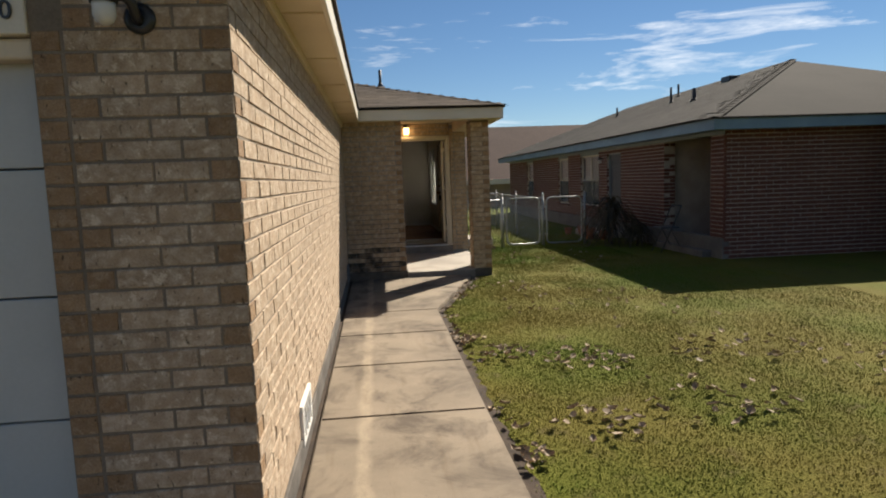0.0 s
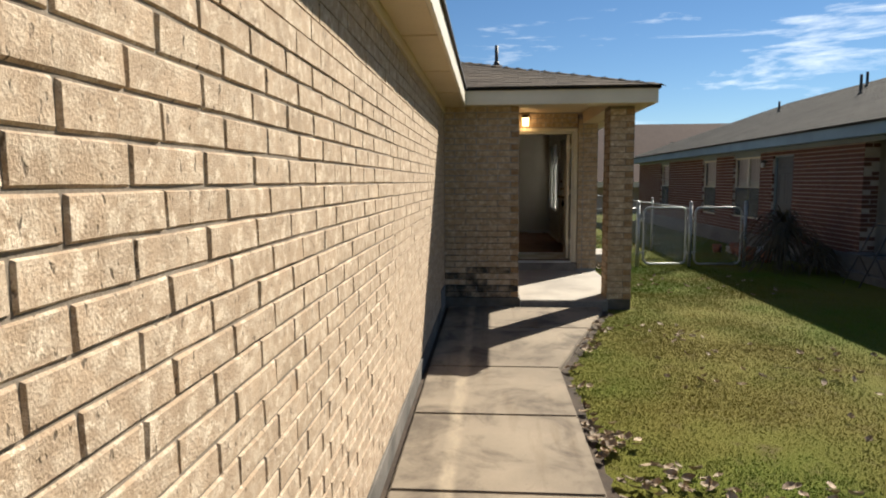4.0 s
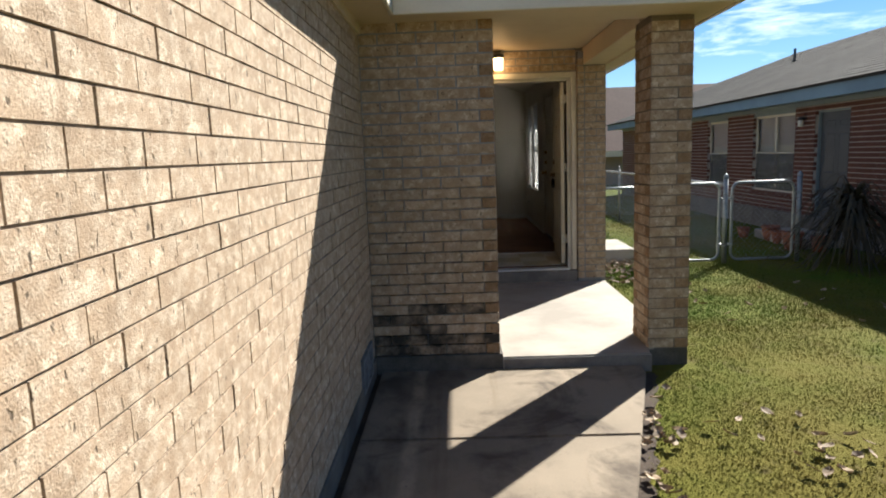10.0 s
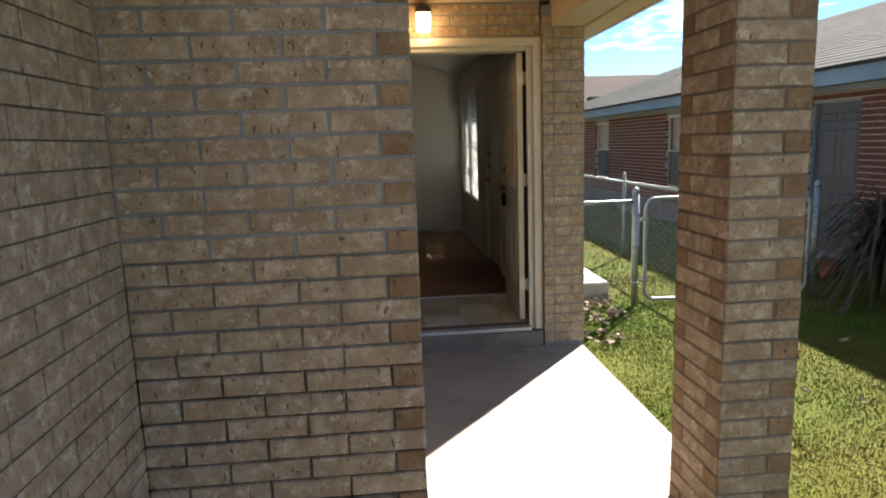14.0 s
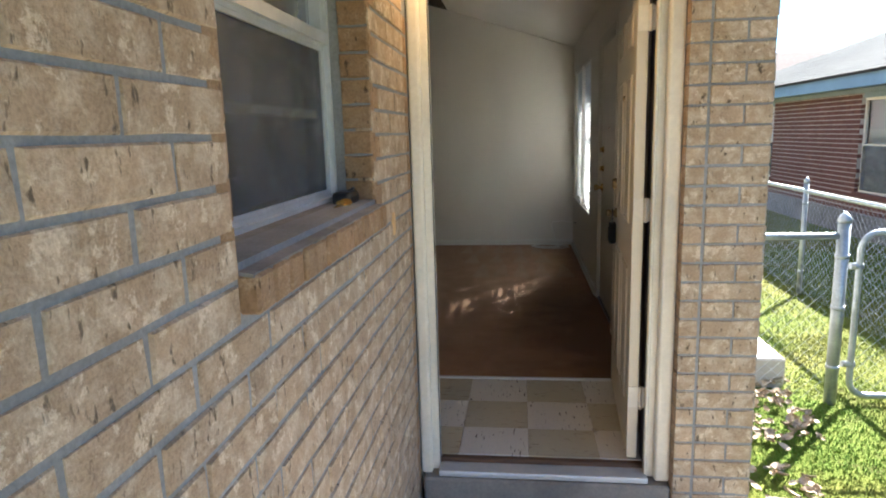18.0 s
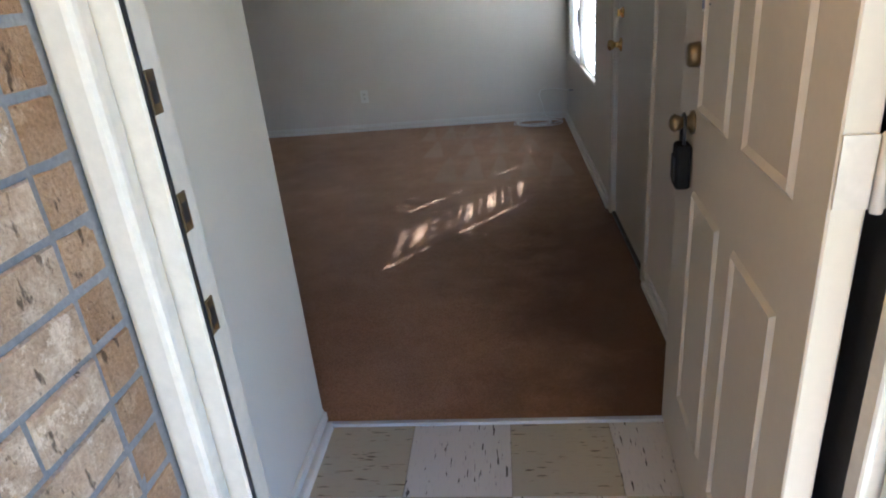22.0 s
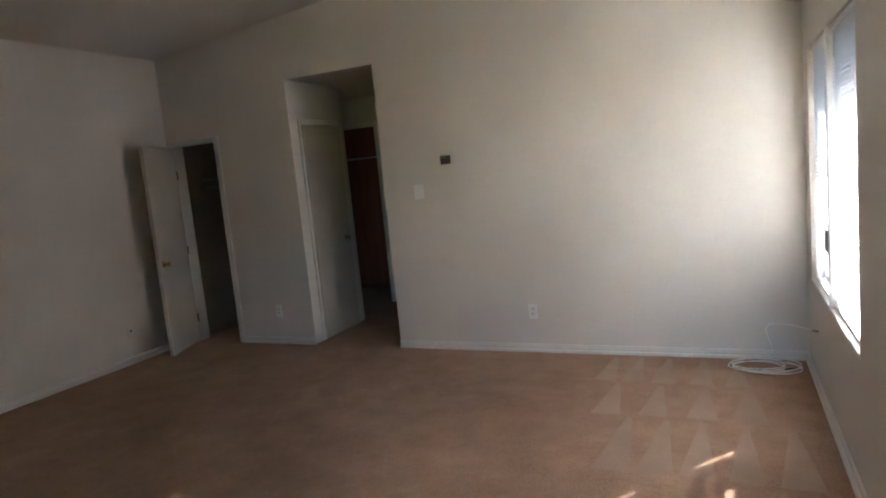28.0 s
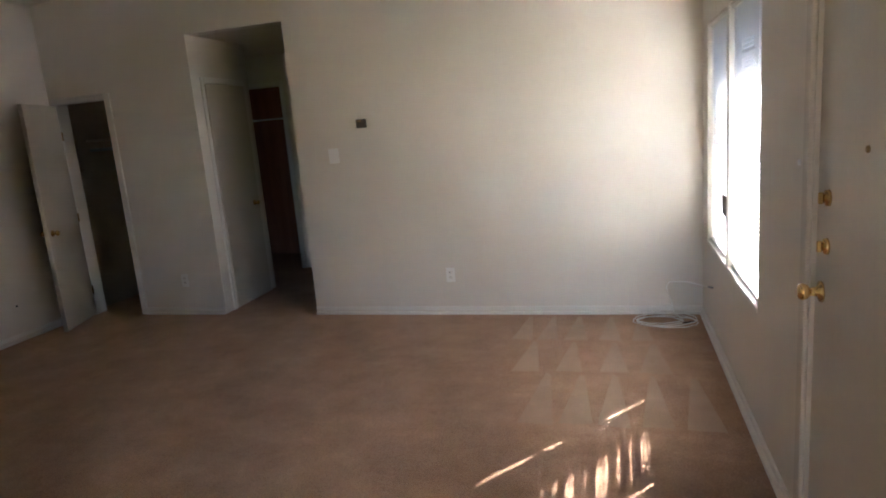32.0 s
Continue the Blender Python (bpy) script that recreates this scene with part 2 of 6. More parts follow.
CEILPAINT = surface("white_ceiling_paint", (0.66, 0.60, 0.51), (0.63, 0.57, 0.48), 0.8, 0.8, 90, 0.06, 0.4, 0.003)
DOORPAINT = surface("cream_door_paint", (0.57, 0.51, 0.41), (0.53, 0.47, 0.375), 1.2, 0.38, 60, 0.05, 0.05)
BASEPAINT = surface("white_baseboard_paint", (0.78, 0.75, 0.68), (0.73, 0.69, 0.62), 2.0, 0.4, 60, 0.08, 0.05)
# door paint; also stands for shade in the porch recess and behind windows
DARKPAINT_AND_SHADE = surface("dark_grey_door_paint_and_shade", (0.060, 0.066, 0.078), (0.045, 0.05, 0.06), 2.0, 0.5, 40, 0.2, 0.05)
BRASS = surface("polished_brass", (0.72, 0.50, 0.19), (0.62, 0.42, 0.15), 8.0, 0.22, 60, 0.1, 0.0, metal=1.0)
OLDBRASS = surface("dull_brass", (0.34, 0.24, 0.12), (0.24, 0.17, 0.09), 20.0, 0.35, 60, 0.2, 0.0, metal=1.0)
STEEL = surface("galvanised_steel", (0.40, 0.41, 0.41), (0.30, 0.31, 0.31), 12.0, 0.5, 80, 0.2, 0.1, 0.001, metal=0.7)
ALU = surface("window_aluminium", (0.60, 0.61, 0.62), (0.50, 0.51, 0.52), 4.0, 0.4, 50, 0.12, 0.0, metal=0.35)
BLACK = surface("black_plastic", (0.016, 0.016, 0.018), (0.022, 0.022, 0.024), 10.0, 0.35, 90, 0.1, 0.1)
PIPE = surface("dark_vent_pipe", (0.035, 0.035, 0.04), (0.05, 0.048, 0.045), 5.0, 0.6, 50, 0.2, 0.1)
WHITE = surface("white_plastic", (0.84, 0.82, 0.77), (0.80, 0.78, 0.73), 5.0, 0.4, 60, 0.05, 0.0)
DIRT = surface("bare_soil", (0.075, 0.05, 0.032), (0.045, 0.03, 0.02), 6.0, 0.98, 60, 0.4, 0.8, 0.01)
BROWNROOF = surface("far_red_brown_roof", (0.135, 0.085, 0.066), (0.115, 0.072, 0.056), 0.4, 0.95, 8, 0.2, 0.3)
FARWALL = surface("far_tan_siding", (0.36, 0.30, 0.24), (0.30, 0.25, 0.20), 0.5, 0.8, 10, 0.15, 0.1)
TERRACOTTA = surface("terracotta_pot", (0.32, 0.12, 0.065), (0.25, 0.09, 0.05), 6.0, 0.85, 50, 0.25, 0.2)
WOODCHIP = surface("raw_pine", (0.62, 0.40, 0.19), (0.52, 0.32, 0.14), 20.0, 0.7, 90, 0.2, 0.2, stretch=(1, 1, 0.2))
OAK = surface("worn_oak_threshold", (0.12, 0.06, 0.03), (0.07, 0.035, 0.018), 12.0, 0.6, 90, 0.3, 0.2, stretch=(0.15, 1, 1))
CLOSET_SHADE = surface("closet_paint_with_shade", (0.40, 0.31, 0.22), (0.35, 0.27, 0.19), 2.0, 0.5, 40, 0.1, 0.05)


def tile_material(name, base, fleck, along):
    m, n, l, b = nodes_of(name)
    p = place_of(n, l, (3.2, 1.0, 1.0))
    col = mix_of(n, l, ramp_of(n, l, noise_of(n, l, 1.6, 4, 0.6, p), 0.3, 0.7), base, tuple(c * 0.9 for c in base))
    faint = ramp_of(n, l, noise_of(n, l, 16.0, 3, 0.6, place_of(n, l, tuple(1.3 * a for a in along))), 0.58, 0.80)
    col = mix_of(n, l, faint, col, tuple(0.62 * c + 0.1 * f for c, f in zip(base, fleck)))
    fl = ramp_of(n, l, noise_of(n, l, 15.0, 2, 0.5, place_of(n, l, along)), 0.66, 0.69)
    col = mix_of(n, l, fl, col, fleck)
    l.new(col, b.inputs["Base Color"])
    b.inputs["Roughness"].default_value = 0.38
    bump_of(n, l, noise_of(n, l, 30, 4, 0.6, p), 0.06, 0.002, b)
    return m


TILE_LIGHT = tile_material("pale_vinyl_tile", (0.55, 0.52, 0.47), (0.03, 0.018, 0.012), (8.0, 1.0, 1.0))
TILE_TAN = tile_material("tan_vinyl_tile", (0.40, 0.355, 0.255), (0.10, 0.07, 0.035), (1.0, 8.0, 1.0))


def carpet_material():
    """Cut-pile carpet with the nap laid in wedges by a vacuum cleaner, worn dark by the doors."""
    m, n, l, b = nodes_of("brown_carpet")
    p = place_of(n, l)
    base = mix_of(n, l, ramp_of(n, l, noise_of(n, l, 1.1, 5, 0.6, p), 0.35, 0.65), (0.51, 0.325, 0.20), (0.41, 0.25, 0.15))
    mott = noise_of(n, l, 4.2, 7, 0.7, p)
    base = mix_of(n, l, 1.0, base, mix_of(n, l, ramp_of(n, l, mott, 0.34, 0.64), (0.82, 0.79, 0.76), (1.06, 1.06, 1.06)), "MULTIPLY")
    nap = noise_of(n, l, 5.0, 3, 0.5, place_of(n, l, (0.5, 2.2, 1)))
    base = mix_of(n, l, 1.0, base, mix_of(n, l, ramp_of(n, l, nap, 0.35, 0.65), (0.95, 0.94, 0.93), (1.0, 1.0, 1.0)), "MULTIPLY")
    tuft = noise_of(n, l, 150.0, 3, 0.7, p)
    base = mix_of(n, l, 1.0, base, mix_of(n, l, ramp_of(n, l, tuft, 0.3, 0.62), (0.55, 0.52, 0.5), (1.0, 1.0, 1.0)), "MULTIPLY")
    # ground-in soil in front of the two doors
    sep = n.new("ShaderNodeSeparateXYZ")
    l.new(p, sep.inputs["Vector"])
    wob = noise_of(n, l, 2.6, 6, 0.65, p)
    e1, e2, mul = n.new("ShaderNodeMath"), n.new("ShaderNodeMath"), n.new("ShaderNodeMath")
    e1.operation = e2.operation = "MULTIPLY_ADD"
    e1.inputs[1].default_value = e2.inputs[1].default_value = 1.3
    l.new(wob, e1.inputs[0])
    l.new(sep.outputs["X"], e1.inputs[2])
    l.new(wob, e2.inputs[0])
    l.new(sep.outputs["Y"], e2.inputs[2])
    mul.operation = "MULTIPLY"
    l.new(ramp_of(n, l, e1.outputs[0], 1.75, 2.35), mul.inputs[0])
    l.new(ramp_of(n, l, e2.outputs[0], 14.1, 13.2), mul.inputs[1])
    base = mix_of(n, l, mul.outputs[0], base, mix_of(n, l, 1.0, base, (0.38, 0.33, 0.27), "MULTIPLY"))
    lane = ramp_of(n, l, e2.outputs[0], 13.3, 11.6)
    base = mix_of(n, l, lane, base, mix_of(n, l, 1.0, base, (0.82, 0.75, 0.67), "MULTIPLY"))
    l.new(base, b.inputs["Base Color"])
    b.inputs["Roughness"].default_value = 1.0
    b.inputs["Specular IOR Level"].default_value = 0.1
    b.inputs["Sheen Weight"].default_value = 0.25
    b.inputs["Sheen Tint"].default_value = (0.75, 0.6, 0.5, 1)
    bump_of(n, l, tuft, 0.8, 0.006, b)
    return m


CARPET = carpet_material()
NAP = surface("brushed_carpet_nap", (0.545, 0.375, 0.245), (0.475, 0.32, 0.205), 3.0, 1.0, 150, 0.42, 0.8, 0.006)
WORN = surface("soiled_carpet", (0.15, 0.078, 0.042), (0.11, 0.056, 0.03), 3.0, 1.0, 150, 0.42, 0.8, 0.006)


def lawn_material(name, blade):
    m, n, l, b = nodes_of(name)
    p = place_of(n, l)
    big = noise_of(n, l, 0.55, 5, 0.6, p)
    green, straw = ((0.085, 0.138, 0.018), (0.162, 0.135, 0.028)) if blade else ((0.088, 0.108, 0.012), (0.13, 0.112, 0.022))
    # the strip beside the porch stays greener than the front
    sep, less = n.new("ShaderNodeSeparateXYZ"), n.new("ShaderNodeMath")
    l.new(p, sep.inputs["Vector"])
    less.operation = "MULTIPLY_ADD"
    l.new(ramp_of(n, l, sep.outputs["Y"], 5.0, 10.0), less.inputs[0])
    less.inputs[1].default_value = -0.10
    l.new(big, less.inputs[2])
    big = less.outputs[0]
    col = mix_of(n, l, ramp_of(n, l, big, 0.31, 0.56), green, straw)
    if blade:
        w = random_of(n, l)
        col = mix_of(n, l, ramp_of(n, l, w, 0.45, 1.0), col, mix_of(n, l, ramp_of(n, l, big, 0.3, 0.6), (0.11, 0.165, 0.022), (0.205, 0.17, 0.042)))
        b.inputs["Transmission Weight"].default_value = 0.0
        b.inputs["Subsurface Weight"].default_value = 0.0
    else:
        col = mix_of(n, l, ramp_of(n, l, noise_of(n, l, 5.0, 6, 0.7, p), 0.55, 0.78), col, (0.085, 0.06, 0.03))
        bump_of(n, l, noise_of(n, l, 45.0, 5, 0.7, p), 0.9, 0.02, b)
    l.new(col, b.inputs["Base Color"])
    b.inputs["Roughness"].default_value = 0.9
    b.inputs["Specular IOR Level"].default_value = 0.08
    return m


LAWN, BLADE = lawn_material("lawn_thatch", False), lawn_material("grass_blades", True)
DEADLEAF = surface("dry_fallen_leaf", (0.34, 0.23, 0.135), (0.50, 0.39, 0.27), 30.0, 0.8, 60, 0.2, 0.2, piece=0.5)
DARKLEAF = surface("dry_palm_leaf", (0.055, 0.045, 0.022), (0.085, 0.06, 0.03), 6.0, 0.8, 60, 0.3, 0.2, piece=0.4)


def glass_material(name, tint=(1, 1, 1), rough=0.0):
    m, n, l, b = nodes_of(name)
    b.inputs["Base Color"].default_value = rgb(tint)
    b.inputs["Roughness"].default_value = rough
    b.inputs["IOR"].default_value = 1.45
    b.inputs["Transmission Weight"].default_value = 1.0
    return m


GLASS = glass_material("clear_glass")


def screen_material():
    """Grey insect screen: half open."""
    m, n, l, b = nodes_of("insect_screen")
    smudge = ramp_of(n, l, noise_of(n, l, 5.0, 8, 0.7, place_of(n, l, (1.0, 1.0, 1.8)), 0.4), 0.35, 0.68)
    l.new(mix_of(n, l, smudge, (0.075, 0.075, 0.075), (0.14, 0.14, 0.14)), b.inputs["Base Color"])
    b.inputs["Roughness"].default_value = 0.6
    al = n.new("ShaderNodeMapRange")
    al.inputs["To Min"].default_value, al.inputs["To Max"].default_value = 0.36, 0.62
    l.new(smudge, al.inputs["Value"])
    l.new(al.outputs["Result"], b.inputs["Alpha"])
    return m


SCREEN = screen_material()


def blind_material():
    m, n, l, b = nodes_of("white_blind_slat")
    b.inputs["Base Color"].default_value = (0.78, 0.77, 0.74, 1)
    b.inputs["Roughness"].default_value = 0.4
    tr = n.new("ShaderNodeBsdfTranslucent")
    tr.inputs["Color"].default_value = (0.58, 0.58, 0.575, 1)
    mx = n.new("ShaderNodeMixShader")
    mx.inputs["Fac"].default_value = 0.6
    l.new(b.outputs[0], mx.inputs[1])
    l.new(tr.outputs[0], mx.inputs[2])
    l.new(mx.outputs[0], n["Material Output"].inputs["Surface"])
    return m


BLIND = blind_material()


def glow_material(name, colour, strength):
    m, n, l, b = nodes_of(name)
    b.inputs["Base Color"].default_value = rgb(colour)
    b.inputs["Emission Color"].default_value = rgb(colour)
    b.inputs["Emission Strength"].default_value = strength
    b.inputs["Roughness"].default_value = 0.3
    return m


AMBER = glow_material("lit_amber_glass", (1.0, 0.60, 0.24), 4.0)
OPAL = surface("frosted_glass_globe", (0.55, 0.54, 0.52), (0.5, 0.49, 0.47), 5.0, 0.25, 50, 0.05, 0.0)


# ---- building blocks ----
def box(bm, x0, x1, y0, y1, z0, z1):
    v = [bm.verts.new((x, y, z)) for x in (x0, x1) for y in (y0, y1) for z in (z0, z1)]
    for f in ((0, 1, 3, 2), (4, 6, 7, 5), (0, 4, 5, 1), (2, 3, 7, 6), (0, 2, 6, 4), (1, 5, 7, 3)):
        bm.faces.new([v[i] for i in f])
    return bm


def boxed(x0, x1, y0, y1, z0, z1, bevel=0.0, segments=1):
    bm = box(bmesh.new(), x0, x1, y0, y1, z0, z1)
    if bevel:
        bmesh.ops.bevel(bm, geom=bm.edges[:], offset=bevel, segments=segments, affect="EDGES", profile=0.5)
    return bm


def tube(bm, a, b, r, sides=8, r2=None, caps=True):
    """A round bar from a to b."""
    a, b = Vector(a), Vector(b)
    q = (b - a).to_track_quat("Z", "Y")
    rings = []
    for c, rad in ((a, r), (b, r if r2 is None else r2)):
        rings.append([bm.verts.new(c + q @ Vector((rad * math.cos(2 * math.pi * k / sides), rad * math.sin(2 * math.pi * k / sides), 0))) for k in range(sides)])
    for k in range(sides):
        f = bm.faces.new((rings[0][k], rings[0][(k + 1) % sides], rings[1][(k + 1) % sides], rings[1][k]))
        f.smooth = sides > 6
    if caps:
        bm.faces.new(rings[0][::-1])
        bm.faces.new(rings[1])
    return bm


def pipe_along(bm, pts, r, sides=8):
    """A round bar bent along points, in one skin."""
    pts = [Vector(p) for p in pts]
    rings = []
    for i, p in enumerate(pts):
        d = (pts[min(i + 1, len(pts) - 1)] - pts[max(i - 1, 0)]).normalized()
        q = d.to_track_quat("Z", "Y")
        rings.append([bm.verts.new(p + q @ Vector((r * math.cos(2 * math.pi * k / sides), r * math.sin(2 * math.pi * k / sides), 0))) for k in range(sides)])
    for a, b in zip(rings, rings[1:]):
        # match the nearest starting vertex so that the skin does not twist
        s = min(range(sides), key=lambda k: (a[0].co - b[k].co).length)
        for k in range(sides):
            bm.faces.new((a[k], a[(k + 1) % sides], b[(k + 1 + s) % sides], b[(k + s) % sides])).smooth = True
        b[:] = b[s:] + b[:s]
    bm.faces.new(rings[0][::-1])
    bm.faces.new(rings[-1])
    return bm


def lathe(bm, profile, m, sides=20):
    """A turned piece: (radius, height) pairs about the axis z of the pose m."""
    rings = [[bm.verts.new(m @ Vector((r * math.cos(2 * math.pi * k / sides), r * math.sin(2 * math.pi * k / sides), h))) for k in range(sides)] for r, h in profile]
    for a, b in zip(rings, rings[1:]):
        for k in range(sides):
            bm.faces.new((a[k], a[(k + 1) % sides], b[(k + 1) % sides], b[k])).smooth = True
    bm.faces.new(rings[0][::-1])
    bm.faces.new(rings[-1])
    return bm


def poly(bm, pts, depth=None):
    """A flat polygon, or with depth (a vector) a slab."""
    v = [bm.verts.new(p) for p in pts]
    bm.faces.new(v)
    if depth is not None:
        w = [bm.verts.new(Vector(p) + Vector(depth)) for p in pts]
        bm.faces.new(w[::-1])
        for i in range(len(v)):
            j = (i + 1) % len(v)
            bm.faces.new((v[j], v[i], w[i], w[j]))
    return bm


def data_of(name, bm, material):
    bmesh.ops.recalc_face_normals(bm, faces=bm.faces[:])
    me = bpy.data.meshes.new(name)
    bm.to_mesh(me)
    bm.free()
    me.materials.append(material)
    return me


def solid(name, bm, material, label="", category="", kind="", group=""):
    """A thing, or a piece of the setting, that is one mesh."""
    return tagged(new(name, data_of(name, bm, material)), label, category, group, kind)


def part(name, bm, material, parent, label=""):
    ob = new(name, data_of(name, bm, material))
    ob.parent = parent
    return tagged(ob, label)


def thing(name, label, category, at=(0, 0, 0), kind="", group=""):
    """An empty at the thing's base. Its parts are built in the world and keep their place."""
    ob = new(name)
    ob.empty_display_size = 0.1
    ob.location = at
    return tagged(ob, label, category, group, kind)


def hang(ob, base):
    """Puts parts that were built in the world under a thing that stands at base."""
    for c in ob.children:
        c.location = Vector(c.location) - Vector(base)
    return ob


def wall(bm, axis, at0, at1, u0, u1, z0, z1, holes=()):
    """A wall with openings through it. axis 'x': it runs along x between at0 and at1 in y; 'y': along y, between at0 and at1 in x."""
    us = sorted({u0, u1, *[h[0] for h in holes], *[h[1] for h in holes]})
    zs = sorted({z0, z1, *[h[2] for h in holes], *[h[3] for h in holes]})
    for a, b in zip(us, us[1:]):
        run = None
        for c, d in zip(zs, zs[1:]):
            mid = ((a + b) / 2, (c + d) / 2)
            gone = any(h[0] < mid[0] < h[1] and h[2] < mid[1] < h[3] for h in holes)
            if gone:
                if run:
                    box(bm, *((a, b, at0, at1) if axis == "x" else (at0, at1, a, b)), *run)
                run = None
            else:
                run = (run[0], d) if run else (c, d)
        if run:
            box(bm, *((a, b, at0, at1) if axis == "x" else (at0, at1, a, b)), *run)
    return bm


def joined(name, boxes, material, parent=None, label="", kind="stuff", category=""):
    """Many small blocks as one mesh. Each block: centre, half sizes along its own axes, and those axes (3 x 3)."""
    corner = np.array([(-1, -1, -1), (1, -1, -1), (1, 1, -1), (-1, 1, -1), (-1, -1, 1), (1, -1, 1), (1, 1, 1), (-1, 1, 1)], float)
    quad = np.array([(0, 3, 2, 1), (4, 5, 6, 7), (0, 1, 5, 4), (1, 2, 6, 5), (2, 3, 7, 6), (3, 0, 4, 7)])
    c = np.array([b[0] for b in boxes], float)
    h = np.array([b[1] for b in boxes], float)
    ax = np.array([b[2] for b in boxes], float)
    v = c[:, None, :] + np.einsum("nki,nij->nkj", corner[None] * h[:, None, :], ax)
    f = (quad[None] + 8 * np.arange(len(boxes))[:, None, None]).reshape(-1, 4)
    me = bpy.data.meshes.new(name)
    me.from_pydata(v.reshape(-1, 3).tolist(), [], f.tolist())
    me.materials.append(material)
    ob = new(name, me)
    ob.parent = parent
    return tagged(ob, label, category, "", kind)


# ---- brickwork ----
LEN, TALL, JOINT, COURSE = 0.2475, 0.0662, 0.0063, 0.0725


def brick_data(material, seed, length=LEN):
    """One brick: along x from 0, its face towards -y at y = 0, with worn edges and a slightly uneven face."""
    rnd = random.Random(seed)
    bm = bmesh.new()
    c, d, L, H = 0.004, 0.05, length, TALL
    j = lambda a: rnd.uniform(-a, a)
    back = [bm.verts.new(p) for p in ((0, d, 0), (L, d, 0), (L, d, H), (0, d, H))]
    mid = [bm.verts.new((x + j(0.0015), 0.006, z + j(0.0015))) for x, z in ((0, 0), (L / 2, 0), (L, 0), (L, H), (L / 2, H), (0, H))]
    front = [bm.verts.new((x + j(0.0015), j(0.0015), z + j(0.001))) for x, z in ((c, c), (L / 2, c), (L - c, c), (L - c, H - c), (L / 2, H - c), (c, H - c))]
    bm.faces.new((front[0], front[1], front[4], front[5]))
    bm.faces.new((front[1], front[2], front[3], front[4]))
    for k in range(6):
        m = (k + 1) % 6
        bm.faces.new((mid[k], mid[m], front[m], front[k]))
    bm.faces.new((back[0], back[1], mid[2], mid[1], mid[0]))
    bm.faces.new((back[1], back[2], mid[3], mid[2]))
    bm.faces.new((back[2], back[3], mid[5], mid[4], mid[3]))
    bm.faces.new((back[3], back[0], mid[0], mid[5]))
    return data_of("brick", bm, material)


BRICKS = [brick_data(BRICK, s) for s in range(8)]
DAMP = [brick_data(BRICK_DAMP, 40 + s) for s in range(3)]
HEADS = [brick_data(BRICK_HEAD, 20 + s, 0.092) for s in range(4)]


def brick_rows(length, z0, z1, first, holes=(), heads=(True, False), lap=0.5):
    """The bricks of a wall face as (start, length, height, is an end brick)."""
    out, n, z = [], 0, z0
    while z + TALL <= z1 + 0.02:
        spans = [(0.0, length)]
        for a, b, c, d in holes:
            if z < d - 0.02 and z + TALL > c + 0.02:
                spans = [s for u, v in spans for s in ((u, min(v, a)), (max(u, b), v)) if s[1] - s[0] > 0.03]
        for u, v in spans:
            p = u
            if (n + first) % 2 and heads[0]:
                out.append((p, 0.092, z, True))
                p += 0.092 + JOINT
            elif (n + first) % 2 and lap:
                out.append((p, LEN * lap - JOINT, z, False))
                p += LEN * lap
            stop = v
            if (n + first) % 2 == 0 and heads[1]:
                stop = v - 0.092 - JOINT
            while p < stop - 0.025:
                w = min(LEN, stop - p)
                if 0 < stop - (p + w + JOINT) < 0.06:
                    w = stop - p
                out.append((p, w, z, False))
                p += w + JOINT
            if stop < v:
                out.append((v - 0.092, 0.092, z, True))
        n, z = n + 1, z + COURSE
    return out


def lay(rows, origin, along, parent, near=None, seed=1, damp=0.0):
    """Lays brick rows on a wall face: near bricks as objects, the rest as one mesh. along: degrees about z; faces look to the left-hand minus side."""
    rnd = random.Random(seed)
    base = Matrix.Translation(origin) @ Matrix.Rotation(radians(along), 4, "Z")
    rest, count = [], 0
    ax = np.array(base.to_3x3().transposed())
    for u, w, z, head in rows:
        if count < 300 and (near is None or near(u, z)):
            count += 1
            data = rnd.choice(HEADS if head else DAMP if z < damp * rnd.uniform(0.25, 1.2) else BRICKS)
            ob = new("brick", data)
            size = 0.092 if head else LEN
            ob.parent = parent
            ob.matrix_basis = base @ Matrix.Translation((u, rnd.uniform(-0.0015, 0.0015), z)) @ Matrix.Diagonal((w / size, 1, 1, 1))
        else:
            mid = base @ Vector((u + w / 2, 0.025 + rnd.uniform(-0.002, 0.002), z + TALL / 2))
            rest.append((tuple(mid), (w / 2, 0.025, TALL / 2), ax))
    if rest:
        joined("brickwork", rest, BRICK, parent, "further tan bricks of the same wall")
    return parent


# ---- ground ----
FLOOR, SLAB, LAWN_Z = 0.24, 0.075, -0.055
g = bmesh.new()
for x0, x1, y0, y1 in ((-400, 400, -400, 400),):
    poly(g, [(x0, y0, LAWN_Z), (x1, y0, LAWN_Z), (x1, y1, LAWN_Z), (x0, y1, LAWN_Z)])
solid("ground", g, LAWN, "winter lawn of mixed green and straw-coloured grass", "lawn", "structure")

walkway = thing("pavement", "pale concrete garden walk with dark tooled joints and stains", "walkway", kind="structure")
RIGHT = ((-4.0, 1.12), (0.5, 1.10), (4.84, 1.10), (7.16, 1.84), (7.325, 1.86))


def walk_edge(y):
    for (a, p), (b, q) in zip(RIGHT, RIGHT[1:]):
        if a <= y <= b:
            return p + (q - p) * (y - a) / (b - a)
    return RIGHT[-1][1]


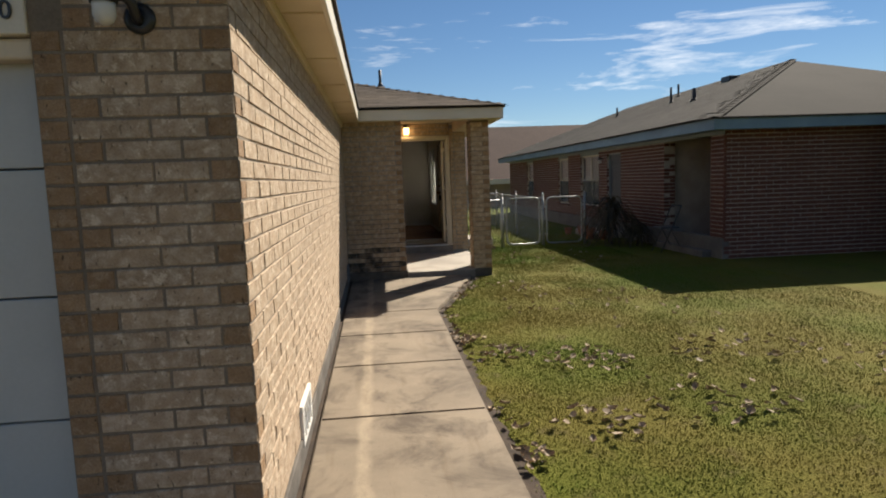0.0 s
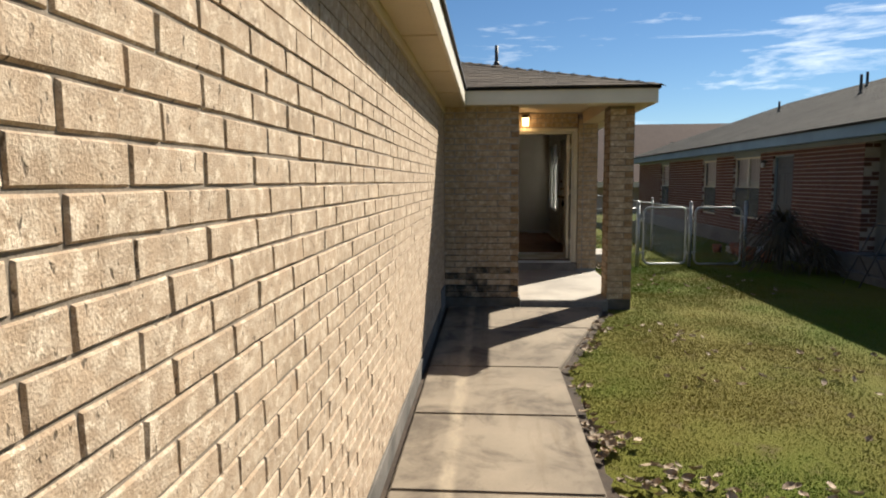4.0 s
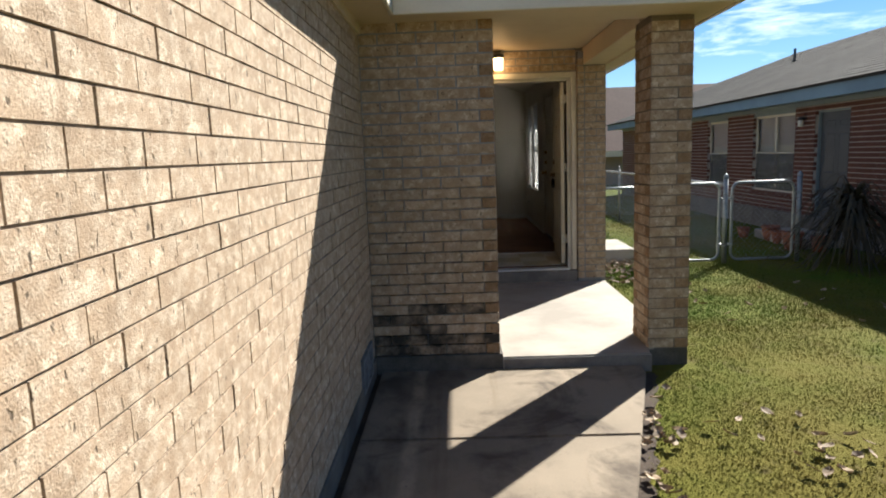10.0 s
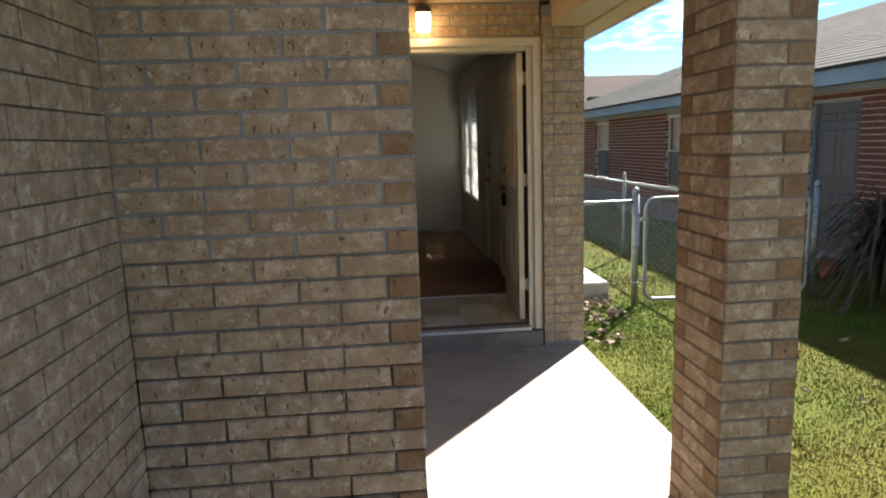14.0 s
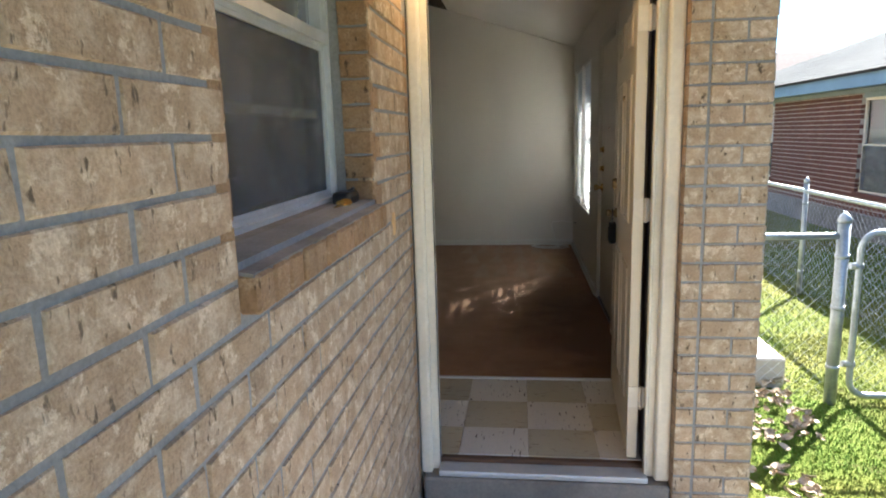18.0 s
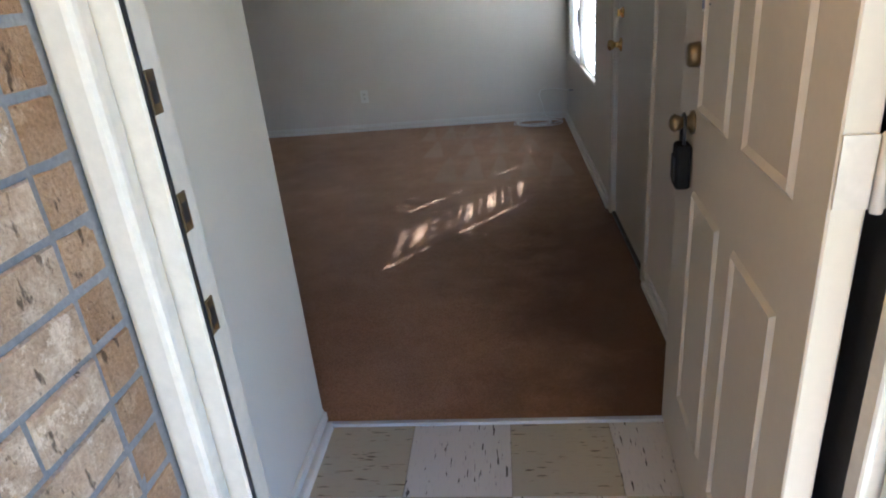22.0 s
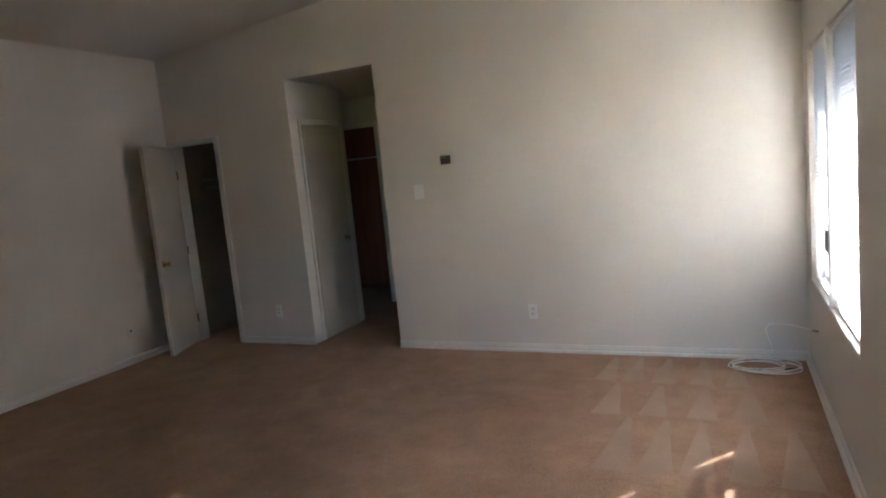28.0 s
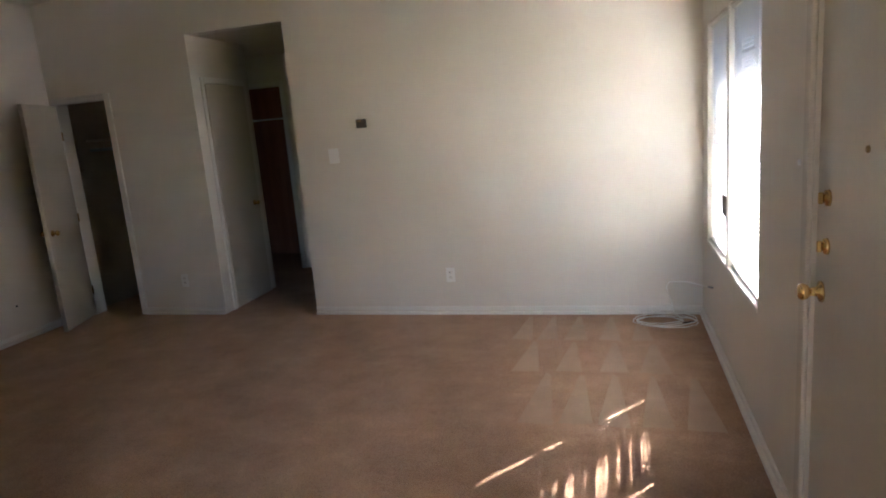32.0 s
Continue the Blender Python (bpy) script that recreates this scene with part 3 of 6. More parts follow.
joints = (-4.0, -1.2, 0.35, 1.62, 2.75, 3.78, 4.84, 6.23, 7.325)
for a, b in zip(joints, joints[1:]):
    bm = bmesh.new()
    a2, b2 = a + 0.006, b - 0.006
    ys = [a2] + [y for y, _ in RIGHT if a2 < y < b2] + [b2]
    left = 0.05 if a > 0.3 else -0.0
    ring = [(left, b2, 0), (left, a2, 0)] + [(walk_edge(y), y, 0) for y in ys]
    poly(bm, ring, (0, 0, -0.12))
    edges = [e for e in bm.edges if all(abs(v.co.z) < 1e-6 for v in e.verts)]
    bmesh.ops.bevel(bm, geom=edges, offset=0.009, segments=2, affect="EDGES")
    part("slab", bm, CONCRETE, walkway)
bm = bmesh.new()
for y in joints[1:-1]:
    box(bm, 0.05, walk_edge(y) - 0.01, y - 0.007, y + 0.007, -0.1, -0.012)
part("joint", bm, DIRT, walkway, "dark soil-filled joints")
solid("wall_gap", boxed(0.002, 0.05, 0.0, 7.33, -0.1, -0.025), DIRT, "dark soil strip between wall and walk", "soil", "structure")
drive = bmesh.new()
box(drive, -6.5, -0.012, -9, 0.25, -0.12, -0.004)
solid("driveway", drive, CONCRETE, "pale concrete driveway in front of the garage", "driveway", "structure")
soil = bmesh.new()
prev = None
rs = random.Random(3)
y = -3.0
while y < 7.3:
    w = 0.05 + 0.05 * rs.random()
    x = walk_edge(y)
    cur = (soil.verts.new((x - 0.01, y, LAWN_Z + 0.006)), soil.verts.new((x + w, y, LAWN_Z + 0.006)))
    if prev:
        soil.faces.new((prev[0], prev[1], cur[1], cur[0]))
    prev, y = cur, y + 0.07
solid("soil_edge", soil, DIRT, "bare dark soil along the walk", "soil", "structure")

# porch slab, with the step at its front and the riser to the door
RISER = surface("dark_concrete_riser", (0.24, 0.215, 0.19), (0.16, 0.143, 0.127), 4.0, 0.85, 90, 0.25, 0.3, 0.003)
porch = thing("porch_floor", "smooth pale concrete porch floor, one low step above the walk", "porch floor", kind="structure")
sl = poly(bmesh.new(), [(0.881, 7.33, SLAB), (1.93, 7.33, SLAB), (1.93, 7.46, SLAB), (2.20, 7.46, SLAB), (2.20, 9.93, SLAB), (0.881, 9.93, SLAB)], (0, 0, -0.225))
bmesh.ops.bevel(sl, geom=[e for e in sl.edges if all(abs(v.co.z - SLAB) < 1e-6 for v in e.verts)], offset=0.012, segments=2, affect="EDGES")
part("slab", sl, PORCH, porch)
part("edge", boxed(0.905, 1.928, 7.3255, 7.3305, -0.1, 0.064), RISER, porch, "darker front edge of the slab")
part("footing", boxed(1.934, 2.219, 7.4515, 7.83, -0.2, 0.0725, 0.004), FOUNDATION, porch, "grey concrete footing under the brick pillar")
rg = random.Random(31)
mark = bmesh.new()
ring = []
for k in range(60):
    a = 2 * math.pi * k / 60
    c, q = math.cos(a), math.sin(a)
    ring.append((1.43 + 0.33 * math.copysign(abs(c) ** 0.35, c) + rg.uniform(-0.008, 0.008), 9.70 + 0.15 * math.copysign(abs(q) ** 0.35, q) + rg.uniform(-0.008, 0.008), SLAB + 0.0012))
poly(mark, ring, (0, 0, -0.001))
part("mat_stain", mark, surface("mat_stained_concrete", (0.36, 0.325, 0.29), (0.27, 0.242, 0.215), 4.0, 0.85, 110, 0.2, 0.25, 0.002), porch, "darker patch left by a doormat")
part("doorstep", boxed(0.892, 1.9, 9.87, 10.02, SLAB - 0.01, 0.195, 0.008), RISER, porch, "chipped concrete riser under the door")

# ---- the house outside ----
TOP = 2.36


def core(name, bm, label, cat="wall"):
    return solid(name, bm, MORTAR, label, cat, "structure")


R = 0.0035  # how far the mortar lies behind the brick faces
garage_front = core("wall_garage_front", wall(bmesh.new(), "x", R, 0.24, -6.2, -R, -0.1, 2.8, [(-5.5, -0.635, -0.2, 2.02)]), "tan brick garage front wall beside the overhead door")
garage_side = core("wall_garage_side", wall(bmesh.new(), "y", -0.22, -0.0058, 0.24, 7.33 + R, 0.10, TOP), "sunlit tan brick side wall of the garage")
YP = 7.33   # face of the wall beside the porch
pf = wall(bmesh.new(), "x", YP + 0.030, 7.62, -R, 0.878 - R, 0.1, 0.91)
wall(pf, "x", YP + 0.014, 7.62, -R, 0.878 - R, 0.91, 1.275)
wall(pf, "x", YP + R, 7.62, -R, 0.878 - R, 1.275, TOP)
porch_front = core("wall_porch_front", pf, "shaded tan brick wall beside the porch, damp at its base")
PX = 0.878   # face of the porch wall
WIN = (8.335, 9.28, 1.44, 2.30)
porch_side = core("wall_porch_side", wall(bmesh.new(), "y", 0.64, PX - R, 7.62, 9.95, 0.05, 2.5, [WIN]), "tan brick porch wall with a window and brick sill")
wing = core("wall_porch_wing", wall(bmesh.new(), "x", 9.86 + R, 10.0, 1.905 + R, 2.2 - R, 0.03, 2.5), "narrow tan brick wall beside the front door")
over = core("wall_over_door", wall(bmesh.new(), "x", 9.93 + R, 10.0, PX - R, 1.9, 2.305, 2.62), "tan brick band above the front door")
pillar = core("brick_pillar", boxed(1.935 + R, 2.22 - R, 7.45 + R, 7.83 - R, 0.05, TOP), "square tan brick porch pillar with brown end bricks", "pillar")
east = core("wall_east", wall(bmesh.new(), "y", 2.0, 2.2 - R, 10.0, 16.2, 0.0, 2.62, [(13.42, 15.08, 0.82, 2.27), (11.80, 12.74, 0.2, 2.3)]), "tan brick outer side wall of the house")
for name, x0, x1, y0, y1, z1 in (("foundation_side", -0.1, 0.012, 0.0, 7.33, 0.105), ("foundation_front", 0.012, 0.897, 7.316, 7.6, 0.105), ("foundation_east", 2.1, 2.212, 9.9, 16.2, 0.06)):
    solid(name, boxed(x0, x1, y0, y1, -0.2, z1, 0.006), FOUNDATION, "grey concrete foundation edge under the brick", "foundation", "structure")

gab = poly(bmesh.new(), [(-6.6, 0.02, 2.51), (0.2, 0.02, 2.51), (-3.2, 0.02, 3.53)], (0, 0.2, 0))
solid("wall_gable", gab, FARWALL, "tan siding in the garage gable", "wall", "structure")
for name, x0, x1, y0, y1 in (("wall_garage_west", -6.2, -6.0, 0.245, 7.6), ("wall_house_west", -11.4, -11.2, 7.4, 19.8), ("wall_house_south", -11.2, -6.2, 7.4, 7.6), ("wall_house_north", -11.2, 2.18, 19.6, 19.8), ("wall_house_east", 2.0, 2.19, 16.205, 19.595)):
    solid(name, boxed(x0, x1, y0, y1, -0.1, 2.5), BRICK, "plain tan brick outer wall of the house", "wall", "structure")
solid("wall_gable_north", poly(bmesh.new(), [(-11.3, 19.6, 2.5), (2.2, 19.6, 2.5), (-4.6, 19.6, 4.58)], (0, 0.2, 0)), FARWALL, "tan siding in the rear gable", "wall", "structure")

for ob in (garage_front, garage_side, pillar):
    ob.data.materials[0] = TAN_MORTAR

# garage door
gd = thing("garage_door", "closed pale grey sectional garage door with plain panels", "garage door", (-0.7, 0.1, 0))
for k in range(5):
    part("panel", boxed(-5.5, -0.64, 0.10, 0.145, -0.26 + 0.4525 * k + (0.262 if k == 0 else 0), -0.26 + 0.4525 * k + 0.446, 0.004), GARAGE, gd)
hang(gd, gd.location)
trim = thing("garage_trim", "cream painted trim board over the garage door with dark numerals", "trim", (-0.7, 0, 1.95), kind="structure")
part("board", boxed(-5.5, -0.637, -0.012, 0.1, 1.975, 2.14, 0.004), TRIM, trim)
part("moulding", boxed(-5.5, -0.637, 0.02, 0.1, 1.90, 1.97, 0.012, 2), SOFFIT, trim)
cu = bpy.data.curves.new("numeral", "FONT")
cu.body, cu.size, cu.extrude = "210", 0.085, 0.004
num = new("numeral", cu)
num.data.materials.append(BLACK)
num.parent = trim
num.matrix_basis = pose(-0.80, -0.017, 2.022, 90, 0, 0)
tagged(num, "black house numerals 210")
hang(trim, trim.location)
num.location = Vector((-0.80, -0.017, 2.022)) - Vector(trim.location)

wl_base = (-0.33, 0.0, 2.04)
lamp = thing("wall_lamp", "black wall lantern with a frosted globe on the brick", "wall lamp", wl_base)
part("bracket", pipe_along(bmesh.new(), [(-0.285, 0.0, 2.0), (-0.285, -0.04, 2.02), (-0.285, -0.075, 2.055), (-0.30, -0.095, 2.068), (-0.34, -0.11, 2.066)], 0.017, 10), BLACK, lamp)
part("plate", lathe(bmesh.new(), [(0.05, 0.0), (0.05, 0.012), (0.035, 0.02)], pose(-0.285, 0.0, 2.02, 90, 0, 0)), BLACK, lamp)
part("cap", lathe(bmesh.new(), [(0.040, 0.0), (0.043, 0.016), (0.038, 0.032), (0.015, 0.04)], pose(-0.355, -0.11, 2.042)), BLACK, lamp)
part("globe", lathe(bmesh.new(), [(0.010, 0.0), (0.026, 0.01), (0.035, 0.03), (0.034, 0.055), (0.036, 0.07)], pose(-0.355, -0.11, 1.975)), OPAL, lamp, "frosted glass globe")
hang(lamp, wl_base)

# foundation vent low on the sunlit wall
# white vent paint darkened for the second vent, which stands in shade
VENT_IN_SHADE = surface("shaded_vent_paint", (0.20, 0.20, 0.21), (0.12, 0.12, 0.125), 8.0, 0.6, 60, 0.2, 0.1)
for Y in (1.08, 6.72):
    vent = thing("wall_vent", "cast vent grille with a lattice, low on the brick wall", "vent", (0.0, Y + 0.2, 0.06), group="foundation vents")
    fr = bmesh.new()
    for y0, y1, z0, z1 in ((0, 0.42, 0.06, 0.085), (0, 0.42, 0.255, 0.28), (0, 0.025, 0.085, 0.255), (0.395, 0.42, 0.085, 0.255)):
        box(fr, -0.004, 0.018, Y + y0, Y + y1, z0, z1)
    part("frame", fr, WHITE if Y < 3 else VENT_IN_SHADE, vent)
    # the vent's dark inside is put in as a black plate
    part("backing", boxed(-0.006, 0.004, Y + 0.01, Y + 0.41, 0.07, 0.27), BLACK, vent, "black plate in place of the dark opening behind the lattice")
    for k in range(4):
        y0 = Y + 0.02 + k * 0.095
        part("slat", tube(bmesh.new(), (0.012, y0, 0.08), (0.012, y0 + 0.09, 0.26), 0.008, 5), WHITE if Y < 3 else VENT_IN_SHADE, vent)
        part("slat", tube(bmesh.new(), (0.013, y0, 0.26), (0.013, y0 + 0.09, 0.08), 0.008, 5), WHITE if Y < 3 else VENT_IN_SHADE, vent)
    hang(vent, vent.location)

# eaves: garage side, porch front, porch right side
EZ0, EZ1 = 2.335, 2.50
eave = thing("eave_garage", "cream soffit and off-white fascia of the garage eave", "eave", (0.2, 3.5, EZ0), kind="structure")
part("soffit", wall(bmesh.new(), "y", -0.20, 0.235, -0.45, 7.4, EZ0 + 0.012, EZ0 + 0.03), SOFFIT, eave)
part("fascia", boxed(0.235, 0.262, -0.45, 7.06, EZ0, EZ1, 0.004), TRIM, eave)
part("frieze", boxed(-0.008, 0.018, 0.0, 7.32, EZ0 - 0.055, EZ0 + 0.012, 0.003), SOFFIT, eave, "cream board where wall and soffit meet")
part("drip_edge", boxed(0.255, 0.285, -0.47, 7.05, EZ1 - 0.004, EZ1 + 0.014), PIPE, eave, "dark metal drip edge")
for y in (1.2, 2.42, 3.64, 4.86, 6.08):
    part("joint", boxed(0.02, 0.234, y - 0.006, y + 0.006, EZ0 + 0.004, EZ0 + 0.0125), SOFFIT, eave)
hang(eave, eave.location)
ef = thing("eave_porch", "off-white fascia round the porch roof with a cream ceiling", "eave", (1.5, 7.05, EZ0), kind="structure")
part("fascia", boxed(0.262, 2.375, 7.04, 7.067, EZ0, EZ1, 0.004), TRIM, ef)
part("fascia", boxed(2.35, 2.377, 7.067, 16.5, EZ0, EZ1, 0.004), TRIM, ef)
part("soffit", boxed(0.24, 2.35, 7.067, 7.44, EZ0 + 0.012, EZ0 + 0.03), SOFFIT, ef)
part("soffit", boxed(2.19, 2.35, 7.44, 16.5, EZ0 + 0.012, EZ0 + 0.03), SOFFIT, ef)
part("beam", boxed(1.965, 2.19, 7.83, 9.92, 2.36, 2.54, 0.006), SOFFIT, ef, "cream painted beam from pillar to wall")
part("beam", boxed(0.89, 1.965, 7.45, 7.60, 2.36, 2.54, 0.006), SOFFIT, ef, "cream painted beam over the porch opening")
part("drip_edge", boxed(0.28, 2.40, 7.02, 7.05, EZ1 - 0.004, EZ1 + 0.014), PIPE, ef, "dark metal drip edge")
part("drip_edge", boxed(2.368, 2.398, 7.02, 16.5, EZ1 - 0.004, EZ1 + 0.014), PIPE, ef, "dark metal drip edge")
hang(ef, ef.location)
solid("porch_ceiling", boxed(0.87, 1.966, 7.45, 10.0, 2.54, 2.56), SOFFIT, "cream painted porch ceiling", "ceiling", "structure")

# roofs: slabs, with the shingle courses laid on them
PITCH = 0.30


def shingle_slope(origin, along, up, length, run, material, parent, seed, cut=None, tab=0.30, show=0.14):
    """Courses of shingle tabs: along and up are unit vectors in the slope; cut(a, b) tells which part is roofed."""
    rnd = random.Random(seed)
    o, a, u = Vector(origin), Vector(along).normalized(), Vector(up).normalized()
    n = a.cross(u).normalized()
    n = n if n.z > 0 else -n
    tilt = (u * math.cos(0.03) + n * -math.sin(0.03))
    nn = a.cross(tilt).normalized()
    nn = nn if nn.z > 0 else -nn
    out, b, row = [], 0.0, 0
    while b < run:
        p = -(tab / 2 if row % 2 else 0) - rnd.random() * 0.03
        while p < length:
            s, e = max(p, 0), min(p + tab - 0.006, length)
            if e - s > 0.03 and (cut is None or cut((s + e) / 2, b + show / 2)):
                c = o + a * (s + e) / 2 + u * (b + show / 2) + n * (0.010 + rnd.uniform(0, 0.002))
                out.append((tuple(c), ((e - s) / 2, show / 2 + 0.008, 0.003), np.array([a, tilt, nn])))
            p += tab
        b, row = b + show, row + 1
    return joined("shingles", out, material, parent, "overlapping asphalt shingles")


def slope_slab(bm, pts, thick=0.03):
    return poly(bm, pts, (0, 0, -thick))


roof = thing("roof", "low brown-grey asphalt shingle roof of the house", "roof", (0, 8, EZ1), kind="structure")
zr = EZ1 + 0.018
main = bmesh.new()
X1, Y0, XR = 2.40, 7.02, -4.6
D = X1 - XR  # to the ridge
slope_slab(main, [(X1, Y0, zr), (X1, 20, zr), (XR, 20, zr + PITCH * D), (XR, Y0 + D, zr + PITCH * D)])
slope_slab(main, [(-11.6, Y0, zr), (X1, Y0, zr), (XR, Y0 + D, zr + PITCH * D)])
slope_slab(main, [(-11.6, Y0, zr), (XR, Y0 + D, zr + PITCH * D), (XR, 20, zr + PITCH * D), (-11.6, 20, zr)])
slope_slab(main, [(0.28, -0.45, zr), (0.28, Y0, zr), (-3.2, Y0 + 3.48, zr + PITCH * 3.48), (-3.2, -0.45, zr + PITCH * 3.48)])
slope_slab(main, [(-6.7, -0.45, zr), (-3.2, -0.45, zr + PITCH * 3.48), (-3.2, Y0 + 3.48, zr + PITCH * 3.48), (-6.7, Y0, zr)])
part("deck", main, SHINGLE, roof)
cosp = math.hypot(1, PITCH)
up_front = (0, 1 / cosp, PITCH / cosp)
shingle_slope((-0.02 - 3.0, Y0, zr), (1, 0, 0), up_front, 5.42, 4.4, SHINGLE, roof, 5,
              cut=lambda a, b: a - 3.02 < X1 - b / cosp - 0.02 and a - 3.02 > 0.28 - b / cosp)
hipcap = bmesh.new()
for k in range(22):
    s = k * 0.16
    a, b = Vector((X1 - s, Y0 + s, zr + PITCH * s + 0.018)), Vector((X1 - s - 0.2, Y0 + s + 0.2, zr + PITCH * (s + 0.2) + 0.028))
    side = Vector((1, 1, 0)).normalized() * 0.09
    poly(hipcap, [a - side + Vector((0, 0, -0.02)), a, a + side + Vector((0, 0, -0.02)), b + side + Vector((0, 0, -0.02)), b, b - side + Vector((0, 0, -0.02))])
part("hip_cap", hipcap, SHINGLE, roof, "row of ridge shingles on the hip")
hang(roof, roof.location)
vp = thing("roof_vent_pipe", "thin dark plumbing vent pipe on the roof", "vent pipe", (0.63, 9.2, 3.16))
part("pipe", tube(bmesh.new(), (0.63, 9.2, 3.05), (0.63, 9.2, 3.42), 0.026, 12), PIPE, vp)
part("flashing", tube(bmesh.new(), (0.63, 9.2, 3.14), (0.63, 9.2, 3.20), 0.055, 12, 0.03), PIPE, vp, "metal flashing collar")
hang(vp, vp.location)

# porch lamp, lit
pl = (1.085, 9.925, 2.42)
pld = thing("porch_lamp", "lit jelly-jar porch lamp with an amber glass and black cap", "wall lamp", pl)
part("bracket", boxed(1.055, 1.115, 9.86, 9.93, 2.47, 2.51, 0.008), BLACK, pld)
part("cap", lathe(bmesh.new(), [(0.052, 0.0), (0.055, 0.03), (0.05, 0.042)], pose(1.085, 9.845, 2.455)), BLACK, pld)
part("glass", lathe(bmesh.new(), [(0.038, 0.0), (0.046, 0.01), (0.048, 0.09), (0.05, 0.12)], pose(1.085, 9.845, 2.335)), AMBER, pld, "glowing amber ribbed glass")
hang(pld, pl)
pbulb = new("porch_bulb", bpy.data.lights.new("porch_bulb", "POINT"))
pbulb.data.energy, pbulb.data.color, pbulb.data.shadow_soft_size = 0.5, (1.0, 0.62, 0.28), 0.06
pbulb.location = (1.085, 9.78, 2.30)

# porch window: aluminium single-hung with a screen, brick sill
w = thing("window_1", "aluminium single-hung window with a dusty grey screen", "window", (0.75, 8.86, 1.43), kind="structure")
y0, y1, z0, z1 = WIN
wf = bmesh.new()
for a, b, c, d in ((y0, y1, z0, z0 + 0.014), (y0, y1, z1 - 0.035, z1), (y0, y0 + 0.016, z0 + 0.014, z1 - 0.035), (y1 - 0.016, y1, z0 + 0.014, z1 - 0.035), (y0 + 0.016, y1 - 0.016, 1.885, 1.915)):
    box(wf, 0.705, 0.762, a, b, c, d)
    box(wf, 0.705, 0.748, *((a, b, d, d + 0.010) if c < z0 + 0.01 else (a, b, c - 0.010, c) if d - c < 0.04 and c > 1.6 else (b, b + 0.010, c + 0.010, d - 0.010) if a < y0 + 0.01 else (a - 0.010, a, c + 0.010, d - 0.010)))
part("window_frame", wf, ALU, w)
part("sash_rail", boxed(0.700, 0.722, y0 + 0.03, y1 - 0.03, 1.680, 1.702), WHITE, w, "pale sash rail behind the screen")
ws = bmesh.new()
for a, b, c, d in ((y0 + 0.027, y1 - 0.027, z0 + 0.025, z0 + 0.035), (y0 + 0.027, y1 - 0.027, 1.865, 1.8745), (y0 + 0.027, y0 + 0.037, z0 + 0.035, 1.865), (y1 - 0.037, y1 - 0.027, z0 + 0.035, 1.865)):
    box(ws, 0.735, 0.747, a, b, c, d)
part("screen_frame", ws, ALU, w)
part("screen", boxed(0.740, 0.741, y0 + 0.03, y1 - 0.03, z0 + 0.03, 1.87), SCREEN, w, "dusty grey insect screen")
for c, d in ((z0 + 0.03, 1.885), (1.922, z1 - 0.03)):
    pn = part("pane", boxed(0.712, 0.716, y0 + 0.03, y1 - 0.03, c, d), GLASS, w)
    pn.visible_shadow = False
for k in range(40):
    zz = z0 + 0.03 + k * 0.0212
    bl = bmesh.new()
    poly(bl, [(0.672, y0 + 0.02, zz), (0.672, y1 - 0.02, zz), (0.682, y1 - 0.02, zz + 0.023), (0.682, y0 + 0.02, zz + 0.023)], (0.0008, 0, 0))
    part("blind_slat", bl, BLIND, w)
hang(w, w.location)
sill = thing("window_sill", "brown rowlock brick sill with a grey mortar wash on top", "window sill", (0.86, 8.8, 1.3), kind="structure")
rsill = random.Random(9)
yy = 8.338
while yy < 9.27:
    j = rsill.uniform(-0.003, 0.003)
    part("brick", boxed(0.76, 0.908 + j, yy, yy + 0.064, 1.358 + 0.5 * j, 1.421 + 0.3 * j, 0.005), BRICK_HEAD, sill)
    yy += 0.0735
part("mortar", boxed(0.76, 0.900, 8.341, yy - 0.012, 1.363, 1.415), MORTAR, sill)
wash = poly(bmesh.new(), [(0.752, 8.336, 1.445), (0.901, 8.336, 1.4235), (0.901, yy - 0.010, 1.4235), (0.752, yy - 0.010, 1.445)], (0, 0, -0.006))
part("mortar_wash", wash, surface("sill_wash", (0.27, 0.25, 0.235), (0.19, 0.175, 0.165), 6.0, 0.9, 70, 0.3, 0.6), sill, "rough grey mortar wash")
hang(sill, sill.location)

# keys left on the sill, and a splint of raw wood stuck to the wall
kx, ky, kz = 0.815, 9.175, 1.437
keys = thing("key_bunch", "black key fob with brass keys lying on the window sill", "keys", (kx, ky, kz))
part("fob", boxed(kx - 0.036, kx + 0.022, ky - 0.02, ky + 0.075, kz - 0.004, kz + 0.036, 0.012, 2), BLACK, keys)
ring = pipe_along(bmesh.new(), [(kx - 0.01 + 0.02 * math.cos(a), ky + 0.055 + 0.02 * math.sin(a), kz + 0.03 + 0.012 * math.cos(a)) for a in [k * math.pi / 8 for k in range(17)]], 0.0028, 6)
part("ring", ring, BLACK, keys)
for k, (dx, dy) in enumerate(((0.0, 0.0), (0.012, -0.008))):
    kb = bmesh.new()
    lathe(kb, [(0.0165, 0.0), (0.018, 0.002), (0.0165, 0.004)], pose(kx + dx, ky - 0.034 + dy, kz + 0.004 + 0.005 * k, 25, 10, 0), 14)
    box(kb, kx + dx - 0.0045, kx + dx + 0.0045, ky - 0.105 + dy, ky - 0.042 + dy, kz + 0.002 + 0.004 * k, kz + 0.005 + 0.004 * k)
    part("key", kb, BRASS, keys, "brass key")
hang(keys, (kx, ky, kz))
solid("wood_chip", boxed(PX - 0.004, PX + 0.007, 9.507, 9.532, 1.295, 1.37, 0.002), WOODCHIP, "splint of raw pine on the brick wall", "wood chip")

